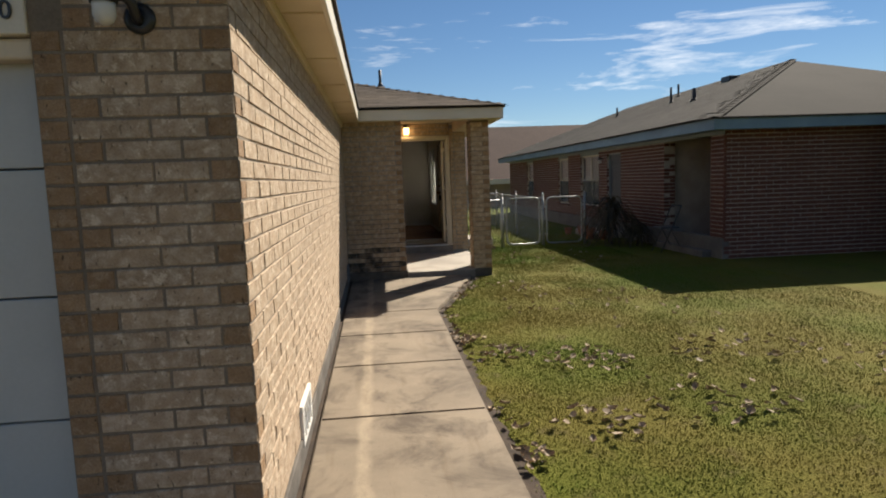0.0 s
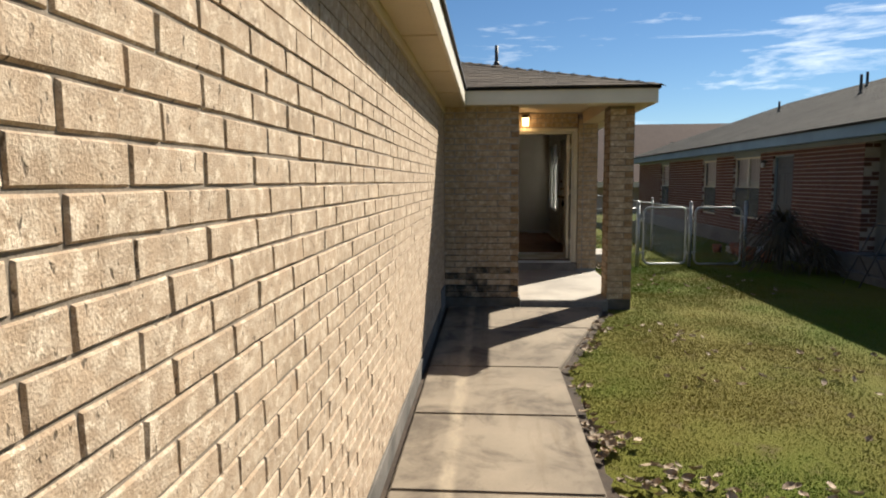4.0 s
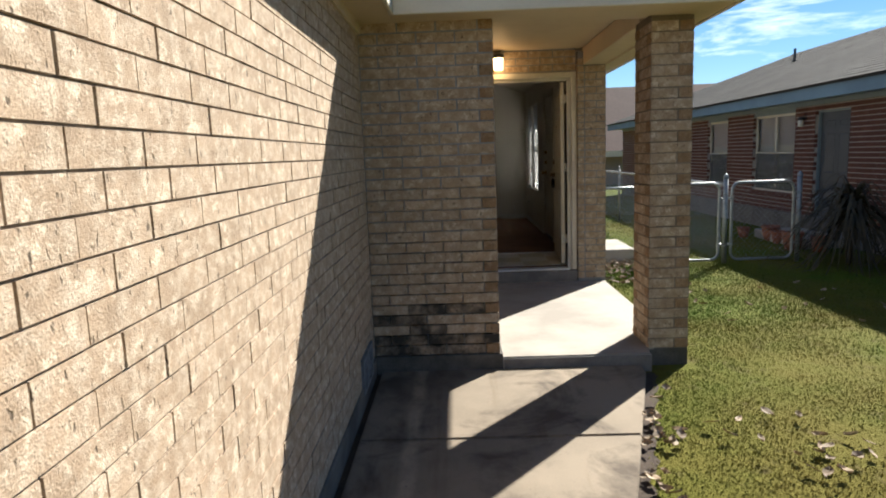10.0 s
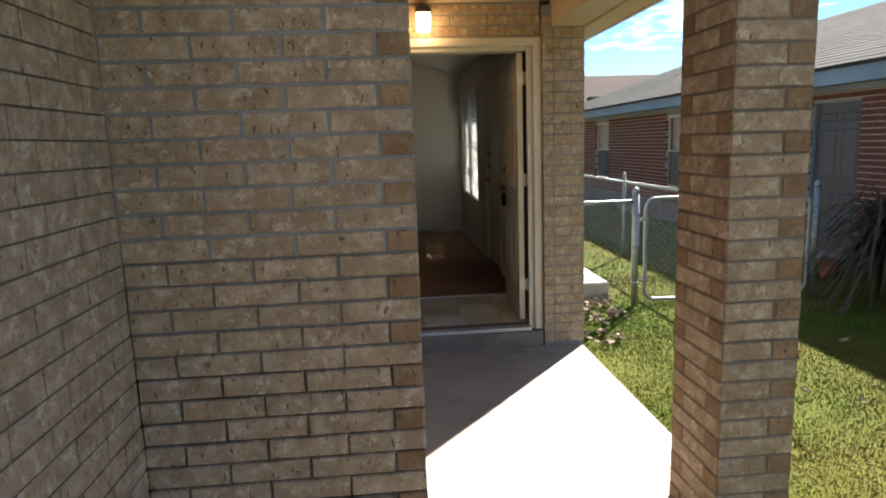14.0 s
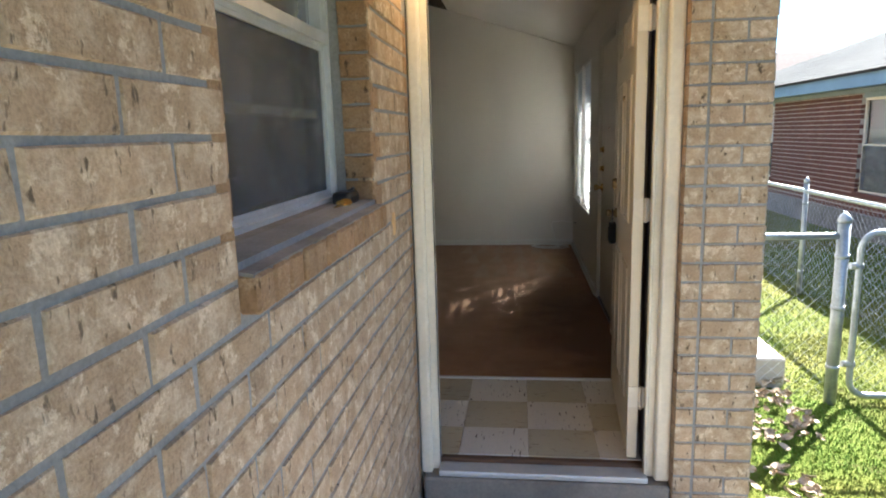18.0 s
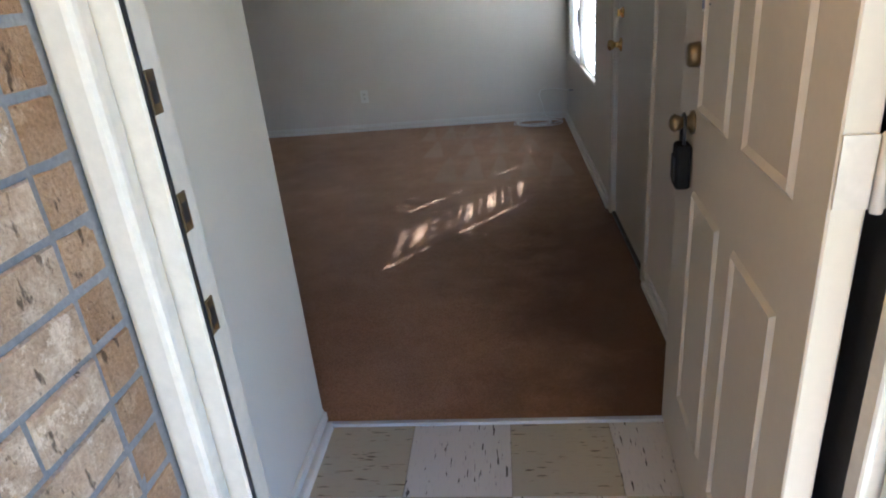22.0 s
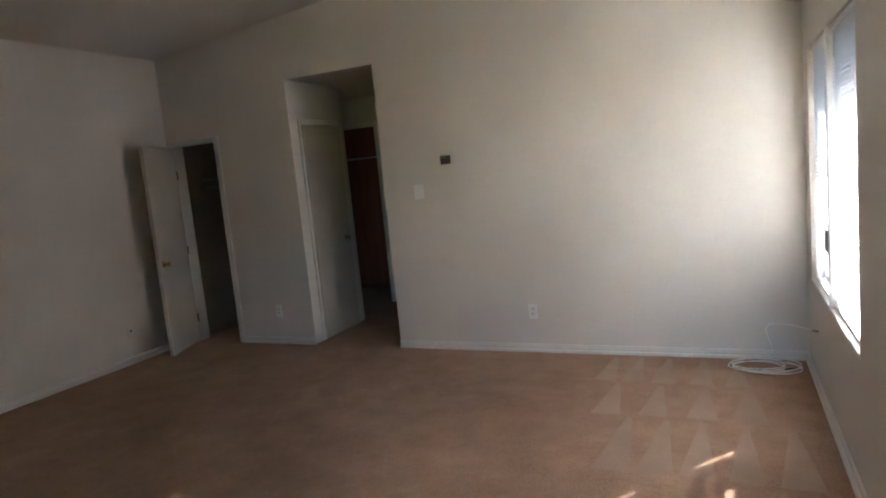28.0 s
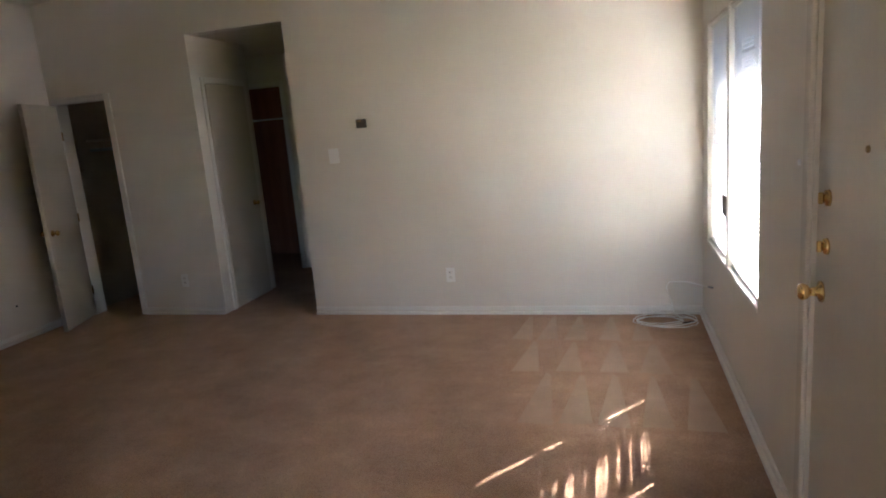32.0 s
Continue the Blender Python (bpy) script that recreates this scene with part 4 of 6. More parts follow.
# front door frame
DX0, DX1, DTOP = 0.955, 1.815, 2.215
df = thing("door_frame", "cream painted wooden front door frame with brick mould", "door frame", (1.38, 9.93, 0.2), kind="structure")
for x0, x1 in ((0.88, DX0), (DX1, 1.90)):
    part("jamb", boxed(x0 + 0.0, x1, 9.945, 10.003 if x0 < 1 else 10.09, 0.197, DTOP + 0.04, 0.004), CASING, df)
    part("brick_mould", boxed(x0 - 0.002 if x0 < 1 else x0 + 0.028, x1 - 0.028 if x0 < 1 else x1 + 0.003, 9.905, 9.9445, 0.197, DTOP + 0.088, 0.012, 3), CASING, df)
part("stop", boxed(DX1 - 0.012, DX1 + 0.001, 9.920, 9.952, 0.215, DTOP, 0.003), CASING, df)
# black strip stands in for the dark gap at the open door's hinge edge
part("weatherstrip_and_gap_shade", boxed(DX1 - 0.006, DX1 + 0.001, 9.9525, 10.06, 0.240, DTOP, 0.002), BLACK, df, "black strip in place of the dark gap beside the open door")
part("head", boxed(DX0, DX1, 9.945, 10.09, DTOP, DTOP + 0.04, 0.004), CASING, df)
part("brick_mould", boxed(0.91, 1.873, 9.906, 9.9444, DTOP + 0.030, DTOP + 0.0875, 0.012, 3), CASING, df)
part("threshold", boxed(DX0, DX1, 9.885, 9.9715, 0.196, 0.222, 0.006, 2), ALU, df, "scuffed aluminium threshold")
part("sill_wood", boxed(DX0, DX1, 9.972, 10.0035, 0.2, 0.238, 0.004), OAK, df, "worn brown wooden strip behind the threshold")
TARNISH = surface("tarnished_brass", (0.17, 0.115, 0.05), (0.08, 0.055, 0.028), 30.0, 0.45, 60, 0.3, 0.1, 0.001, metal=0.4)
strip = bmesh.new()
box(strip, DX0 + 0.0003, DX0 + 0.0035, 9.947, 9.953, 0.224, DTOP)
part("weatherstrip_and_gap_shade", strip, BLACK, df)
for zc in (1.165, 1.315, 1.465):
    pl = part("strike_plate", boxed(DX0 - 0.001, DX0 + 0.002, 9.957, 9.979, zc - 0.026, zc + 0.026, 0.001), TARNISH, df, "dull brass strike plate")
    # the hole's dark inside is only a black patch on the plate
    part("latch_hole", boxed(DX0 + 0.0005, DX0 + 0.0025, 9.962, 9.974, zc - 0.013, zc + 0.013), BLACK, pl)
hang(df, df.location)


# ---- the living room ----
XE, XW, YN, YS = 1.945, -3.62, 15.28, 10.865   # room faces: east, west, north, south
FLOOR = 0.245
R_SLOPE, L_SLOPE, RIDGE = 0.33, 0.09, -0.45


def ceil_z(x):
    return 2.58 + R_SLOPE * (XE - x) if x > RIDGE else 2.58 + R_SLOPE * (XE - RIDGE) - L_SLOPE * (RIDGE - x)


def inner(name, bm, label):
    return solid(name, bm, WALLPAINT, label, "wall", "structure")


XP = 0.735   # the entry's left wall


def gable(bm, y0, y1, x0, x1, base):
    xs = [x0] + ([RIDGE] if x0 < RIDGE < x1 else []) + [x1]
    return poly(bm, [(x1, y0, base), (x0, y0, base)] + [(x, y0, ceil_z(x) + 0.02) for x in xs], (0, y1 - y0, 0))


WZ = 2.58
SD = (11.84, 12.70, 0.2, 2.28)       # side door
LW = (13.46, 15.04, 0.85, 2.27)      # living room window
inner("wall_east_inner", wall(bmesh.new(), "y", XE, 2.0, 10.085, YN + 1.2, 0.1, 2.75, [SD, LW]), "warm white painted wall with the window and the closed side door")
CL = (-3.53, -2.995, 0.2, 2.23)
HL = (-2.095, -1.19, 0.2, 2.68)
wn_bm = gable(wall(bmesh.new(), "x", YN, YN + 0.115, XW - 0.1, 1.2, 0.1, 2.70, [CL, HL]), YN, YN + 0.115, XW - 0.1, 1.2, 2.70)
inner("wall_north", gable(wall(wn_bm, "x", YN, YN + 0.115, 1.2, XE, 0.1, 2.56), YN, YN + 0.115, 1.2, XE, 2.56), "warm white painted wall with a closet and a hall opening")
inner("wall_west", wall(bmesh.new(), "y", XW - 0.12, XW, 9.0, YN, 0.1, 3.1), "warm white painted side wall")
inner("wall_partition", gable(wall(bmesh.new(), "x", YS - 0.12, YS, XW, XP, 0.1, WZ), YS - 0.12, YS, XW, XP, WZ), "white painted partition beside the entry")
inner("wall_door_inner", gable(wall(bmesh.new(), "x", 10.002, 10.088, XP, XE + 0.1, 0.1, WZ, [(0.70, 1.90, 0.0, 2.30)]), 10.002, 10.088, XP, XE + 0.1, WZ), "painted wall above the front door")
inner("wall_door_side", boxed(0.70, 0.8795, 9.9505, 10.003, 0.1, 2.62), "painted wall beside the front door")
# the entry's left cheek is the end of the partition
cheek = bmesh.new()
box(cheek, XP - 0.02, XP, 10.002, YS - 0.1205, 0.1, ceil_z(XP))
inner("wall_entry", cheek, "white painted end of the partition beside the front door")
ce = bmesh.new()
ys, yn = 10.0, YN + 0.1
poly(ce, [(XE + 0.12, ys, ceil_z(XE + 0.12)), (RIDGE, ys, ceil_z(RIDGE)), (XW - 0.1, ys, ceil_z(XW - 0.1)), (XW - 0.1, yn, ceil_z(XW - 0.1)), (RIDGE, yn, ceil_z(RIDGE)), (XE + 0.12, yn, ceil_z(XE + 0.12))][:2]
     + [(RIDGE, yn, ceil_z(RIDGE)), (XE + 0.12, yn, ceil_z(XE + 0.12))], (0, 0, 0.05))
poly(ce, [(RIDGE, ys, ceil_z(RIDGE)), (XW - 0.1, ys, ceil_z(XW - 0.1)), (XW - 0.1, yn, ceil_z(XW - 0.1)), (RIDGE, yn, ceil_z(RIDGE))], (0, 0, 0.05))
solid("ceiling", ce, CEILPAINT, "sloping white living room ceiling", "ceiling", "structure")
YT = 10.872  # where the vinyl stops and the carpet starts
fl = bmesh.new()
box(fl, XW, XE, YT + 0.006, YN, 0.1, FLOOR)
box(fl, HL[0], HL[1], YN, 18.0, 0.1, FLOOR)
box(fl, CL[0] - 0.12, CL[1] + 0.3, YN + 0.0, YN + 0.75, 0.1, FLOOR - 0.001)
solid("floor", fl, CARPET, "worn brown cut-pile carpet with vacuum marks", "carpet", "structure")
solid("subfloor", boxed(XP, XE, 10.004, YT + 0.004, 0.05, FLOOR - 0.0135), FOUNDATION, "floor slab under the entry tiles", "floor", "structure")
tiles = thing("entry_floor", "checkered pale and tan vinyl tiles with dark flecks", "tile floor", (1.4, 10.5, FLOOR), kind="structure")
T, TX, TY = 0.3048, 1.03, YT
for i in range(-1, 3):
    for j in range(0, 3):
        x0, x1 = max(TX + (i - 0) * T, XP + 0.001), min(TX + (i + 1) * T, XE - 0.002)
        y0, y1 = max(TY - (j + 1) * T, 10.004), TY - j * T
        light = (i + j) % 2 == 0
        if x1 - x0 > 0.02 and y1 - y0 > 0.02:
            part("tile", boxed(x0 + 0.0006, x1 - 0.0006, y0 + 0.0006, y1 - 0.0006, FLOOR - 0.013, FLOOR - 0.004 + 0.0004 * ((i + j) % 3), 0.0006), TILE_LIGHT if light else TILE_TAN, tiles)
hang(tiles, tiles.location)
solid("carpet_strip", boxed(XP, XE - 0.002, YT - 0.004, YT + 0.018, FLOOR - 0.006, FLOOR + 0.006, 0.003), ALU, "pale metal strip where tiles meet carpet", "floor strip", "structure")


def baseboard(name, axis, a0, a1, u0, u1):
    ob = thing(name, "white painted baseboard with a shoe moulding", "baseboard", kind="structure")
    s = 1 if a1 > a0 else -1
    mk = lambda d0, d1, z0, z1, b: (boxed(u0, u1, min(d0, d1), max(d0, d1), z0, z1, b, 2) if axis == "x" else boxed(min(d0, d1), max(d0, d1), u0, u1, z0, z1, b, 2))
    part("board", mk(a0, a0 + s * 0.013, FLOOR + 0.032, FLOOR + 0.064, 0.004), BASEPAINT, ob)
    part("shoe", mk(a0, a0 + s * 0.026, FLOOR - 0.01, FLOOR + 0.022, 0.007), BASEPAINT, ob)
    return ob


baseboard("baseboard_north", "x", YN - 0.0005, YN - 1, HL[1], XE)
baseboard("baseboard_north_closet", "x", YN - 0.0005, YN - 1, CL[1] + 0.06, HL[0])
baseboard("baseboard_east", "y", XE - 0.0005, XE - 1, SD[1] + 0.06, YN - 0.025)
baseboard("baseboard_east_entry", "y", XE - 0.0005, XE - 1, YT + 0.02, SD[0] - 0.06)
baseboard("baseboard_west", "y", XW + 0.0005, XW + 1, YS, YN)
baseboard("baseboard_partition", "x", YS + 0.0005, YS + 1, XW, XP)
baseboard("baseboard_entry", "y", XP + 0.0005, 2, 10.1, YS)


def panel_face(bm, to, x, y0, y1, z0, z1, s):
    """Raised mouldings of a six-panel door on the plane x (looking to side s), added to bm."""
    for a, b in ((y0 + 0.11, (y0 + y1) / 2 - 0.05), ((y0 + y1) / 2 + 0.05, y1 - 0.11)):
        for c, d in ((z0 + 0.22, z0 + 0.80), (z0 + 0.98, z0 + 1.58), (z0 + 1.68, z1 - 0.12)):
            o = [(a, c), (b, c), (b, d), (a, d)]
            i = [(a + 0.022, c + 0.022), (b - 0.022, c + 0.022), (b - 0.022, d - 0.022), (a + 0.022, d - 0.022)]
            m = [(a + 0.010, c + 0.010), (b - 0.010, c + 0.010), (b - 0.010, d - 0.010), (a + 0.010, d - 0.010)]
            vo = [bm.verts.new((x, p, q)) for p, q in o]
            vm = [bm.verts.new((x + s * 0.007, p, q)) for p, q in m]
            vi = [bm.verts.new((x + s * 0.001, p, q)) for p, q in i]
            for k in range(4):
                n = (k + 1) % 4
                bm.faces.new((vo[k], vo[n], vm[n], vm[k]))
                bm.faces.new((vm[k], vm[n], vi[n], vi[k]))
            bm.faces.new(vi)


def knob(parent, at, axis, material, reach=0.055, rose=0.032, ball=0.027, name="door_knob", label=""):
    """A round knob on its rose; axis: pose that turns z towards the room."""
    p = part(name, lathe(bmesh.new(), [(rose, 0), (rose, 0.006), (0.016, 0.012), (0.013, reach * 0.5), (ball * 0.8, reach * 0.62), (ball, reach * 0.85), (ball * 0.8, reach), (0.008, reach + 0.004)], Matrix.Translation(at) @ axis, 18), material, parent, label)
    return p


# front door, standing open against the east wall
WEST, EASTW = pose(0, 0, 0, 0, -90, 0), pose(0, 0, 0, 0, 90, 0)
HINGE = (1.81, 9.965, FLOOR)
fd = thing("door_1", "open cream six-panel front door with dull brass hardware", "door", HINGE, kind="structure")
AJAR = radians(-3.8)
FX0, FX1, FY0, FY1 = 1.742, 1.784, 9.985, 10.885
leaf = part("leaf", boxed(FX0, FX1, FY0, FY1, FLOOR + 0.012, 2.205, 0.003), DOORPAINT, fd)
mo = bmesh.new()
panel_face(mo, None, FX0 - 0.0005, FY0, FY1 - 0.10, FLOOR + 0.012, 2.205, -1)
part("panel_moulding", mo, DOORPAINT, fd)
for z in (0.53, 1.31, 2.03):
    h = bmesh.new()
    box(h, 1.744, 1.783, 9.981, 9.9855, z - 0.045, z + 0.045)
    box(h, 1.7845, 1.8135, 9.982, 9.985, z - 0.045, z + 0.045)
    tube(h, (1.790, 9.977, z - 0.048), (1.790, 9.977, z + 0.048), 0.007, 10)
    part("hinge", h, CASING, fd, "paint-covered hinge")
knob(fd, (FX0, FY1 - 0.16, 1.205), WEST, OLDBRASS, 0.050, 0.027, 0.021, label="dull brass knob")
part("deadbolt", lathe(bmesh.new(), [(0.028, 0.0), (0.026, 0.020), (0.021, 0.025), (0.008, 0.026)], Matrix.Translation((FX0, FY1 - 0.165, 1.355)) @ WEST, 18), OLDBRASS, fd, "round dull brass deadbolt")
part("peephole", lathe(bmesh.new(), [(0.011, 0.0), (0.010, 0.006), (0.004, 0.007)], Matrix.Translation((FX0, (FY0 + FY1) / 2, 1.76)) @ WEST, 12), OLDBRASS, fd)
part("latch_plate", boxed(FX0 + 0.01, FX1 - 0.01, FY1 - 0.0005, FY1 + 0.002, 1.17, 1.24), OLDBRASS, fd)
hang(fd, fd.location)
fd.rotation_euler = (0, 0, AJAR)
st = thing("door_sticker", "small white sticker with a blue corner on the open door", "sticker", HINGE)
part("paper", boxed(FX0 - 0.0012, FX0 - 0.0004, FY1 - 0.25, FY1 - 0.17, 1.445, 1.475), WHITE, st)
part("print", boxed(FX0 - 0.0022, FX0 - 0.0013, FY1 - 0.197, FY1 - 0.172, 1.45, 1.473), surface("blue_ink", (0.10, 0.13, 0.32), (0.08, 0.10, 0.26), 9, 0.5), st, "blue printed mark")
part("bar", boxed(FX0 - 0.0022, FX0 - 0.0013, FY1 - 0.247, FY1 - 0.203, 1.46, 1.464), BLACK, st)
hang(st, st.location)
st.rotation_euler = (0, 0, AJAR)
lb = thing("lockbox", "black key lockbox hanging from the door knob", "lockbox", HINGE)
KY = FY1 - 0.16
LOCKBLACK = surface("matte_black_case", (0.008, 0.008, 0.009), (0.012, 0.012, 0.012), 9, 0.75)
LOCKBLACK.node_tree.nodes["Principled BSDF"].inputs["Specular IOR Level"].default_value = 0.15
part("shackle", pipe_along(bmesh.new(), [(FX0 - 0.022, KY + 0.019 * dy, z) for dy, z in ((-1, 1.155), (-1, 1.20), (-0.7, 1.217), (0, 1.225), (0.7, 1.217), (1, 1.20), (1, 1.155))], 0.004, 8), BLACK, lb)
lbody = part("body", boxed(FX0 - 0.038, FX0 - 0.004, KY - 0.028, KY + 0.028, 1.05, 1.158, 0.008, 2), LOCKBLACK, lb)
part("dial", boxed(FX0 - 0.042, FX0 - 0.0382, KY - 0.02, KY + 0.02, 1.07, 1.13, 0.003), surface("dark_rubber", (0.014, 0.014, 0.015), (0.02, 0.02, 0.021), 9, 0.7), lbody)
hang(lb, lb.location)
lb.rotation_euler = (0, 0, AJAR)

# closed side door
sd = thing("door_2", "closed flat cream side door with three brass locks", "door", (XE, 12.2, FLOOR), kind="structure")
part("leaf", boxed(XE + 0.012, XE + 0.056, SD[0] + 0.02, SD[1] - 0.02, FLOOR + 0.008, SD[3] - 0.02, 0.003), DOORPAINT, sd)
for a, b, c, d in ((SD[0] - 0.055, SD[0] + 0.012, FLOOR - 0.01, SD[3] + 0.045), (SD[1] - 0.012, SD[1] + 0.055, FLOOR - 0.01, SD[3] + 0.045), (SD[0] + 0.0125, SD[1] - 0.0125, SD[3] - 0.012, SD[3] + 0.0449)):
    part("casing", boxed(XE - 0.016, XE + 0.0, a, b, c, d, 0.006, 2), DOORPAINT, sd)
    part("jamb", boxed(XE + 0.0005, XE + 0.11, max(a, SD[0]) + 0.0, min(b, SD[1]), c, min(d, SD[3])), DOORPAINT, sd)
knob(sd, (XE + 0.012, SD[1] - 0.09, 1.172), WEST, BRASS, 0.065, 0.034, 0.028, label="polished brass knob")
for z in (1.325, 1.473):
    db = part("deadbolt", lathe(bmesh.new(), [(0.026, 0.0), (0.024, 0.010), (0.012, 0.014), (0.010, 0.016)], Matrix.Translation((XE + 0.012, SD[1] - 0.13, z)) @ WEST, 16), BRASS, sd, "brass deadbolt with a thumb turn")
    part("thumb_turn", boxed(XE - 0.018, XE - 0.003, SD[1] - 0.134, SD[1] - 0.126, z - 0.018, z + 0.018, 0.003), BRASS, db)
part("peephole", lathe(bmesh.new(), [(0.010, 0.0), (0.009, 0.006), (0.004, 0.007)], Matrix.Translation((XE + 0.012, 12.28, 1.635)) @ WEST, 12), OLDBRASS, sd)
for z in (0.45, 1.25, 2.0):
    part("hinge", boxed(XE - 0.002, XE + 0.012, SD[0] + 0.012, SD[0] + 0.024, z - 0.045, z + 0.045), DOORPAINT, sd, "paint-covered hinge")
# dark gap at the door's foot, put in as a black strip
part("gap_shade", boxed(XE - 0.006, XE + 0.012, SD[0] + 0.02, SD[1] - 0.02, FLOOR - 0.002, FLOOR + 0.014), BLACK, sd, "black strip in place of the dark gap under the door")
hang(sd, sd.location)
solid("door_gap", boxed(XE + 0.06, XE + 0.1, SD[0], SD[1], 0.2, SD[3]), DOORPAINT, "outer face of the side door", "door", "structure")

# living room window and its two blinds
lw = thing("window_2", "white double window, its blinds closed and glowing with sun", "window", (1.95, 14.1, LW[2]), kind="structure")
ya, yb, za, zb = LW
YM = 14.27
fr = bmesh.new()
for a, b, c, d in ((ya, yb, za, za + 0.03), (ya, yb, zb - 0.03, zb), (ya, ya + 0.03, za + 0.03, zb - 0.03), (yb - 0.03, yb, za + 0.03, zb - 0.03), (YM - 0.02, YM + 0.02, za + 0.03, zb - 0.03)):
    box(fr, 2.02, 2.07, a, b, c, d)
for a, b in ((ya + 0.03, YM - 0.02), (YM + 0.02, yb - 0.03)):
    box(fr, 2.03, 2.06, a, b, 1.60, 1.63)
    pn = part("pane", boxed(2.043, 2.047, a, b, za + 0.03, zb - 0.03), GLASS, lw)
    pn.visible_shadow = False
part("window_frame", fr, ALU, lw)
for a, b in ((ya - 0.002, YM - 0.031), (YM + 0.031, yb + 0.002)):
    part("window_sill", boxed(XE - 0.006, 2.02, a, b, za - 0.02, za + 0.004, 0.003), BASEPAINT, lw)
part("mullion", boxed(XE - 0.002, 2.0195, YM - 0.03, YM + 0.03, za - 0.001, zb, 0.003), BASEPAINT, lw, "painted post between the two blinds")
hang(lw, lw.location)
rb = random.Random(21)
for near, a, b, slit in ((True, ya + 0.006, YM - 0.033, 13.59), (False, YM + 0.033, yb - 0.006, 14.385)):
    bl = thing("window_blind", "closed white mini blind, some slats bent, glowing with sunlight", "blind", (XE + 0.03, (a + b) / 2, za), group="living room blinds")
    part("headrail", boxed(XE + 0.014, XE + 0.042, a, b, zb - 0.03, zb - 0.004, 0.003), BASEPAINT, bl)
    n, run, wide, s0, s1 = 62, 0, 0.85, 13.74, 14.06
    for k in range(n):
        z = za + 0.022 + k * (zb - 0.03 - za - 0.022) / n
        sl = bmesh.new()
        # a cord hole in most slats; half-height 1 is whole, less leaves a chink
        open_slit = (z < 1.36 or 1.48 < z < 2.08) if near else (z < 1.14 or 1.38 < z < 2.05)
        runs = [(a, slit - 0.005, 1, 1), (slit + 0.005, b, 1, 1)] if open_slit and rb.random() < 0.93 else [(a, b, 1, 1)]
        if run == 0:
            run, wide = rb.choice((3, 3, 4, 5)), rb.choice((0.862, 0.855, 0.85, 0.842))
        run -= 1
        if k % 12 == 0:
            s0, s1 = 13.70 + rb.uniform(-0.02, 0.05), 14.04 - rb.uniform(0, 0.03)
        if near and z < 2.05 and run > 0:
            # kinked slats let the sun through for part of their length
            cut = [(s0, (s0 + s1) / 2, 0.862, wide), ((s0 + s1) / 2, s1, wide, 0.858)]
            last = runs.pop()
            runs += [(last[0], s0, 1, 1)] + cut + [(s1, b, 1, 1)]
        for c, d, h0, h1 in runs:
            p, q = 0.01125 * h0, 0.01125 * h1
            l0, l1 = 0.006 * (h0 - 0.85) / 0.15, 0.006 * (h1 - 0.85) / 0.15
            x, zc = XE + 0.028, z + 0.01125
            poly(sl, [(x + l0, c, zc - p), (x + l1, d, zc - q), (x - l1, d, zc + q), (x - l0, c, zc + p)], (0.0006, 0, 0))
        part("slat", sl, BLIND, bl)
    part("bottom_rail", boxed(XE + 0.018, XE + 0.04, a, b, za + 0.006, za + 0.02, 0.002), BASEPAINT, bl)
    for c in (a + 0.12, b - 0.12):
        part("cord", tube(bmesh.new(), (XE + 0.0165, c, za + 0.02), (XE + 0.0165, c, zb - 0.03), 0.0012, 5), WHITE, bl)
    hang(bl, bl.location)
wt = thing("blind_tag", "small grey cardboard tag hanging on the blind", "tag", (XE + 0.012, 14.42, 1.17))
part("card", boxed(XE + 0.011, XE + 0.015, 14.31, 14.53, 1.115, 1.235, 0.001), surface("grey_card", (0.30, 0.29, 0.27), (0.24, 0.23, 0.215), 9, 0.8), wt)
hang(wt, wt.location)

# closet with its door open into the room
cl = thing("closet", "narrow dark closet behind an open door", "closet", (-3.1, YN + 0.3, FLOOR), kind="structure")
cb = bmesh.new()
cx0, cx1, cy1 = CL[0] - 0.12, CL[1] + 0.3, YN + 0.75
box(cb, cx0 - 0.05, cx0, YN + 0.115, cy1, 0.1, 2.5)
box(cb, cx1, cx1 + 0.05, YN + 0.115, cy1, 0.1, 2.5)
box(cb, cx0 - 0.05, cx1 + 0.05, cy1, cy1 + 0.05, 0.1, 2.5)
box(cb, cx0, cx1, YN + 0.115, cy1, 2.45, 2.5)
# lining and shelf are coloured darker than the room for the closet's shade
part("lining", cb, CLOSET_SHADE, cl)
part("shelf", boxed(cx0, cx1, YN + 0.38, cy1, 1.88, 1.90), CLOSET_SHADE, cl, "painted closet shelf")
part("cleat", boxed(cx0, cx1, cy1 - 0.02, cy1, 1.80, 1.88), CLOSET_SHADE, cl)
part("rod", tube(bmesh.new(), (cx0, YN + 0.42, 1.80), (cx1, YN + 0.42, 1.80), 0.016, 10), STEEL, cl)
for a, b in ((CL[0] - 0.055, CL[0] + 0.006), (CL[1] - 0.006, CL[1] + 0.055)):
    part("casing", boxed(a, b, YN - 0.016, YN, FLOOR - 0.01, CL[3] + 0.05, 0.006, 2), BASEPAINT, cl)
part("casing", boxed(CL[0] + 0.0065, CL[1] - 0.0065, YN - 0.0158, YN, CL[3] - 0.006, CL[3] + 0.0498, 0.006, 2), BASEPAINT, cl)
hang(cl, cl.location)
cdb = (CL[0] + 0.01, YN - 0.02, FLOOR)
cd = thing("door_3", "open flat white closet door with brass knobs", "door", cdb, kind="structure")
part("leaf", boxed(0, 0.565, -0.035, 0, 0.012, CL[3] - FLOOR - 0.012, 0.003), DOORPAINT, cd)
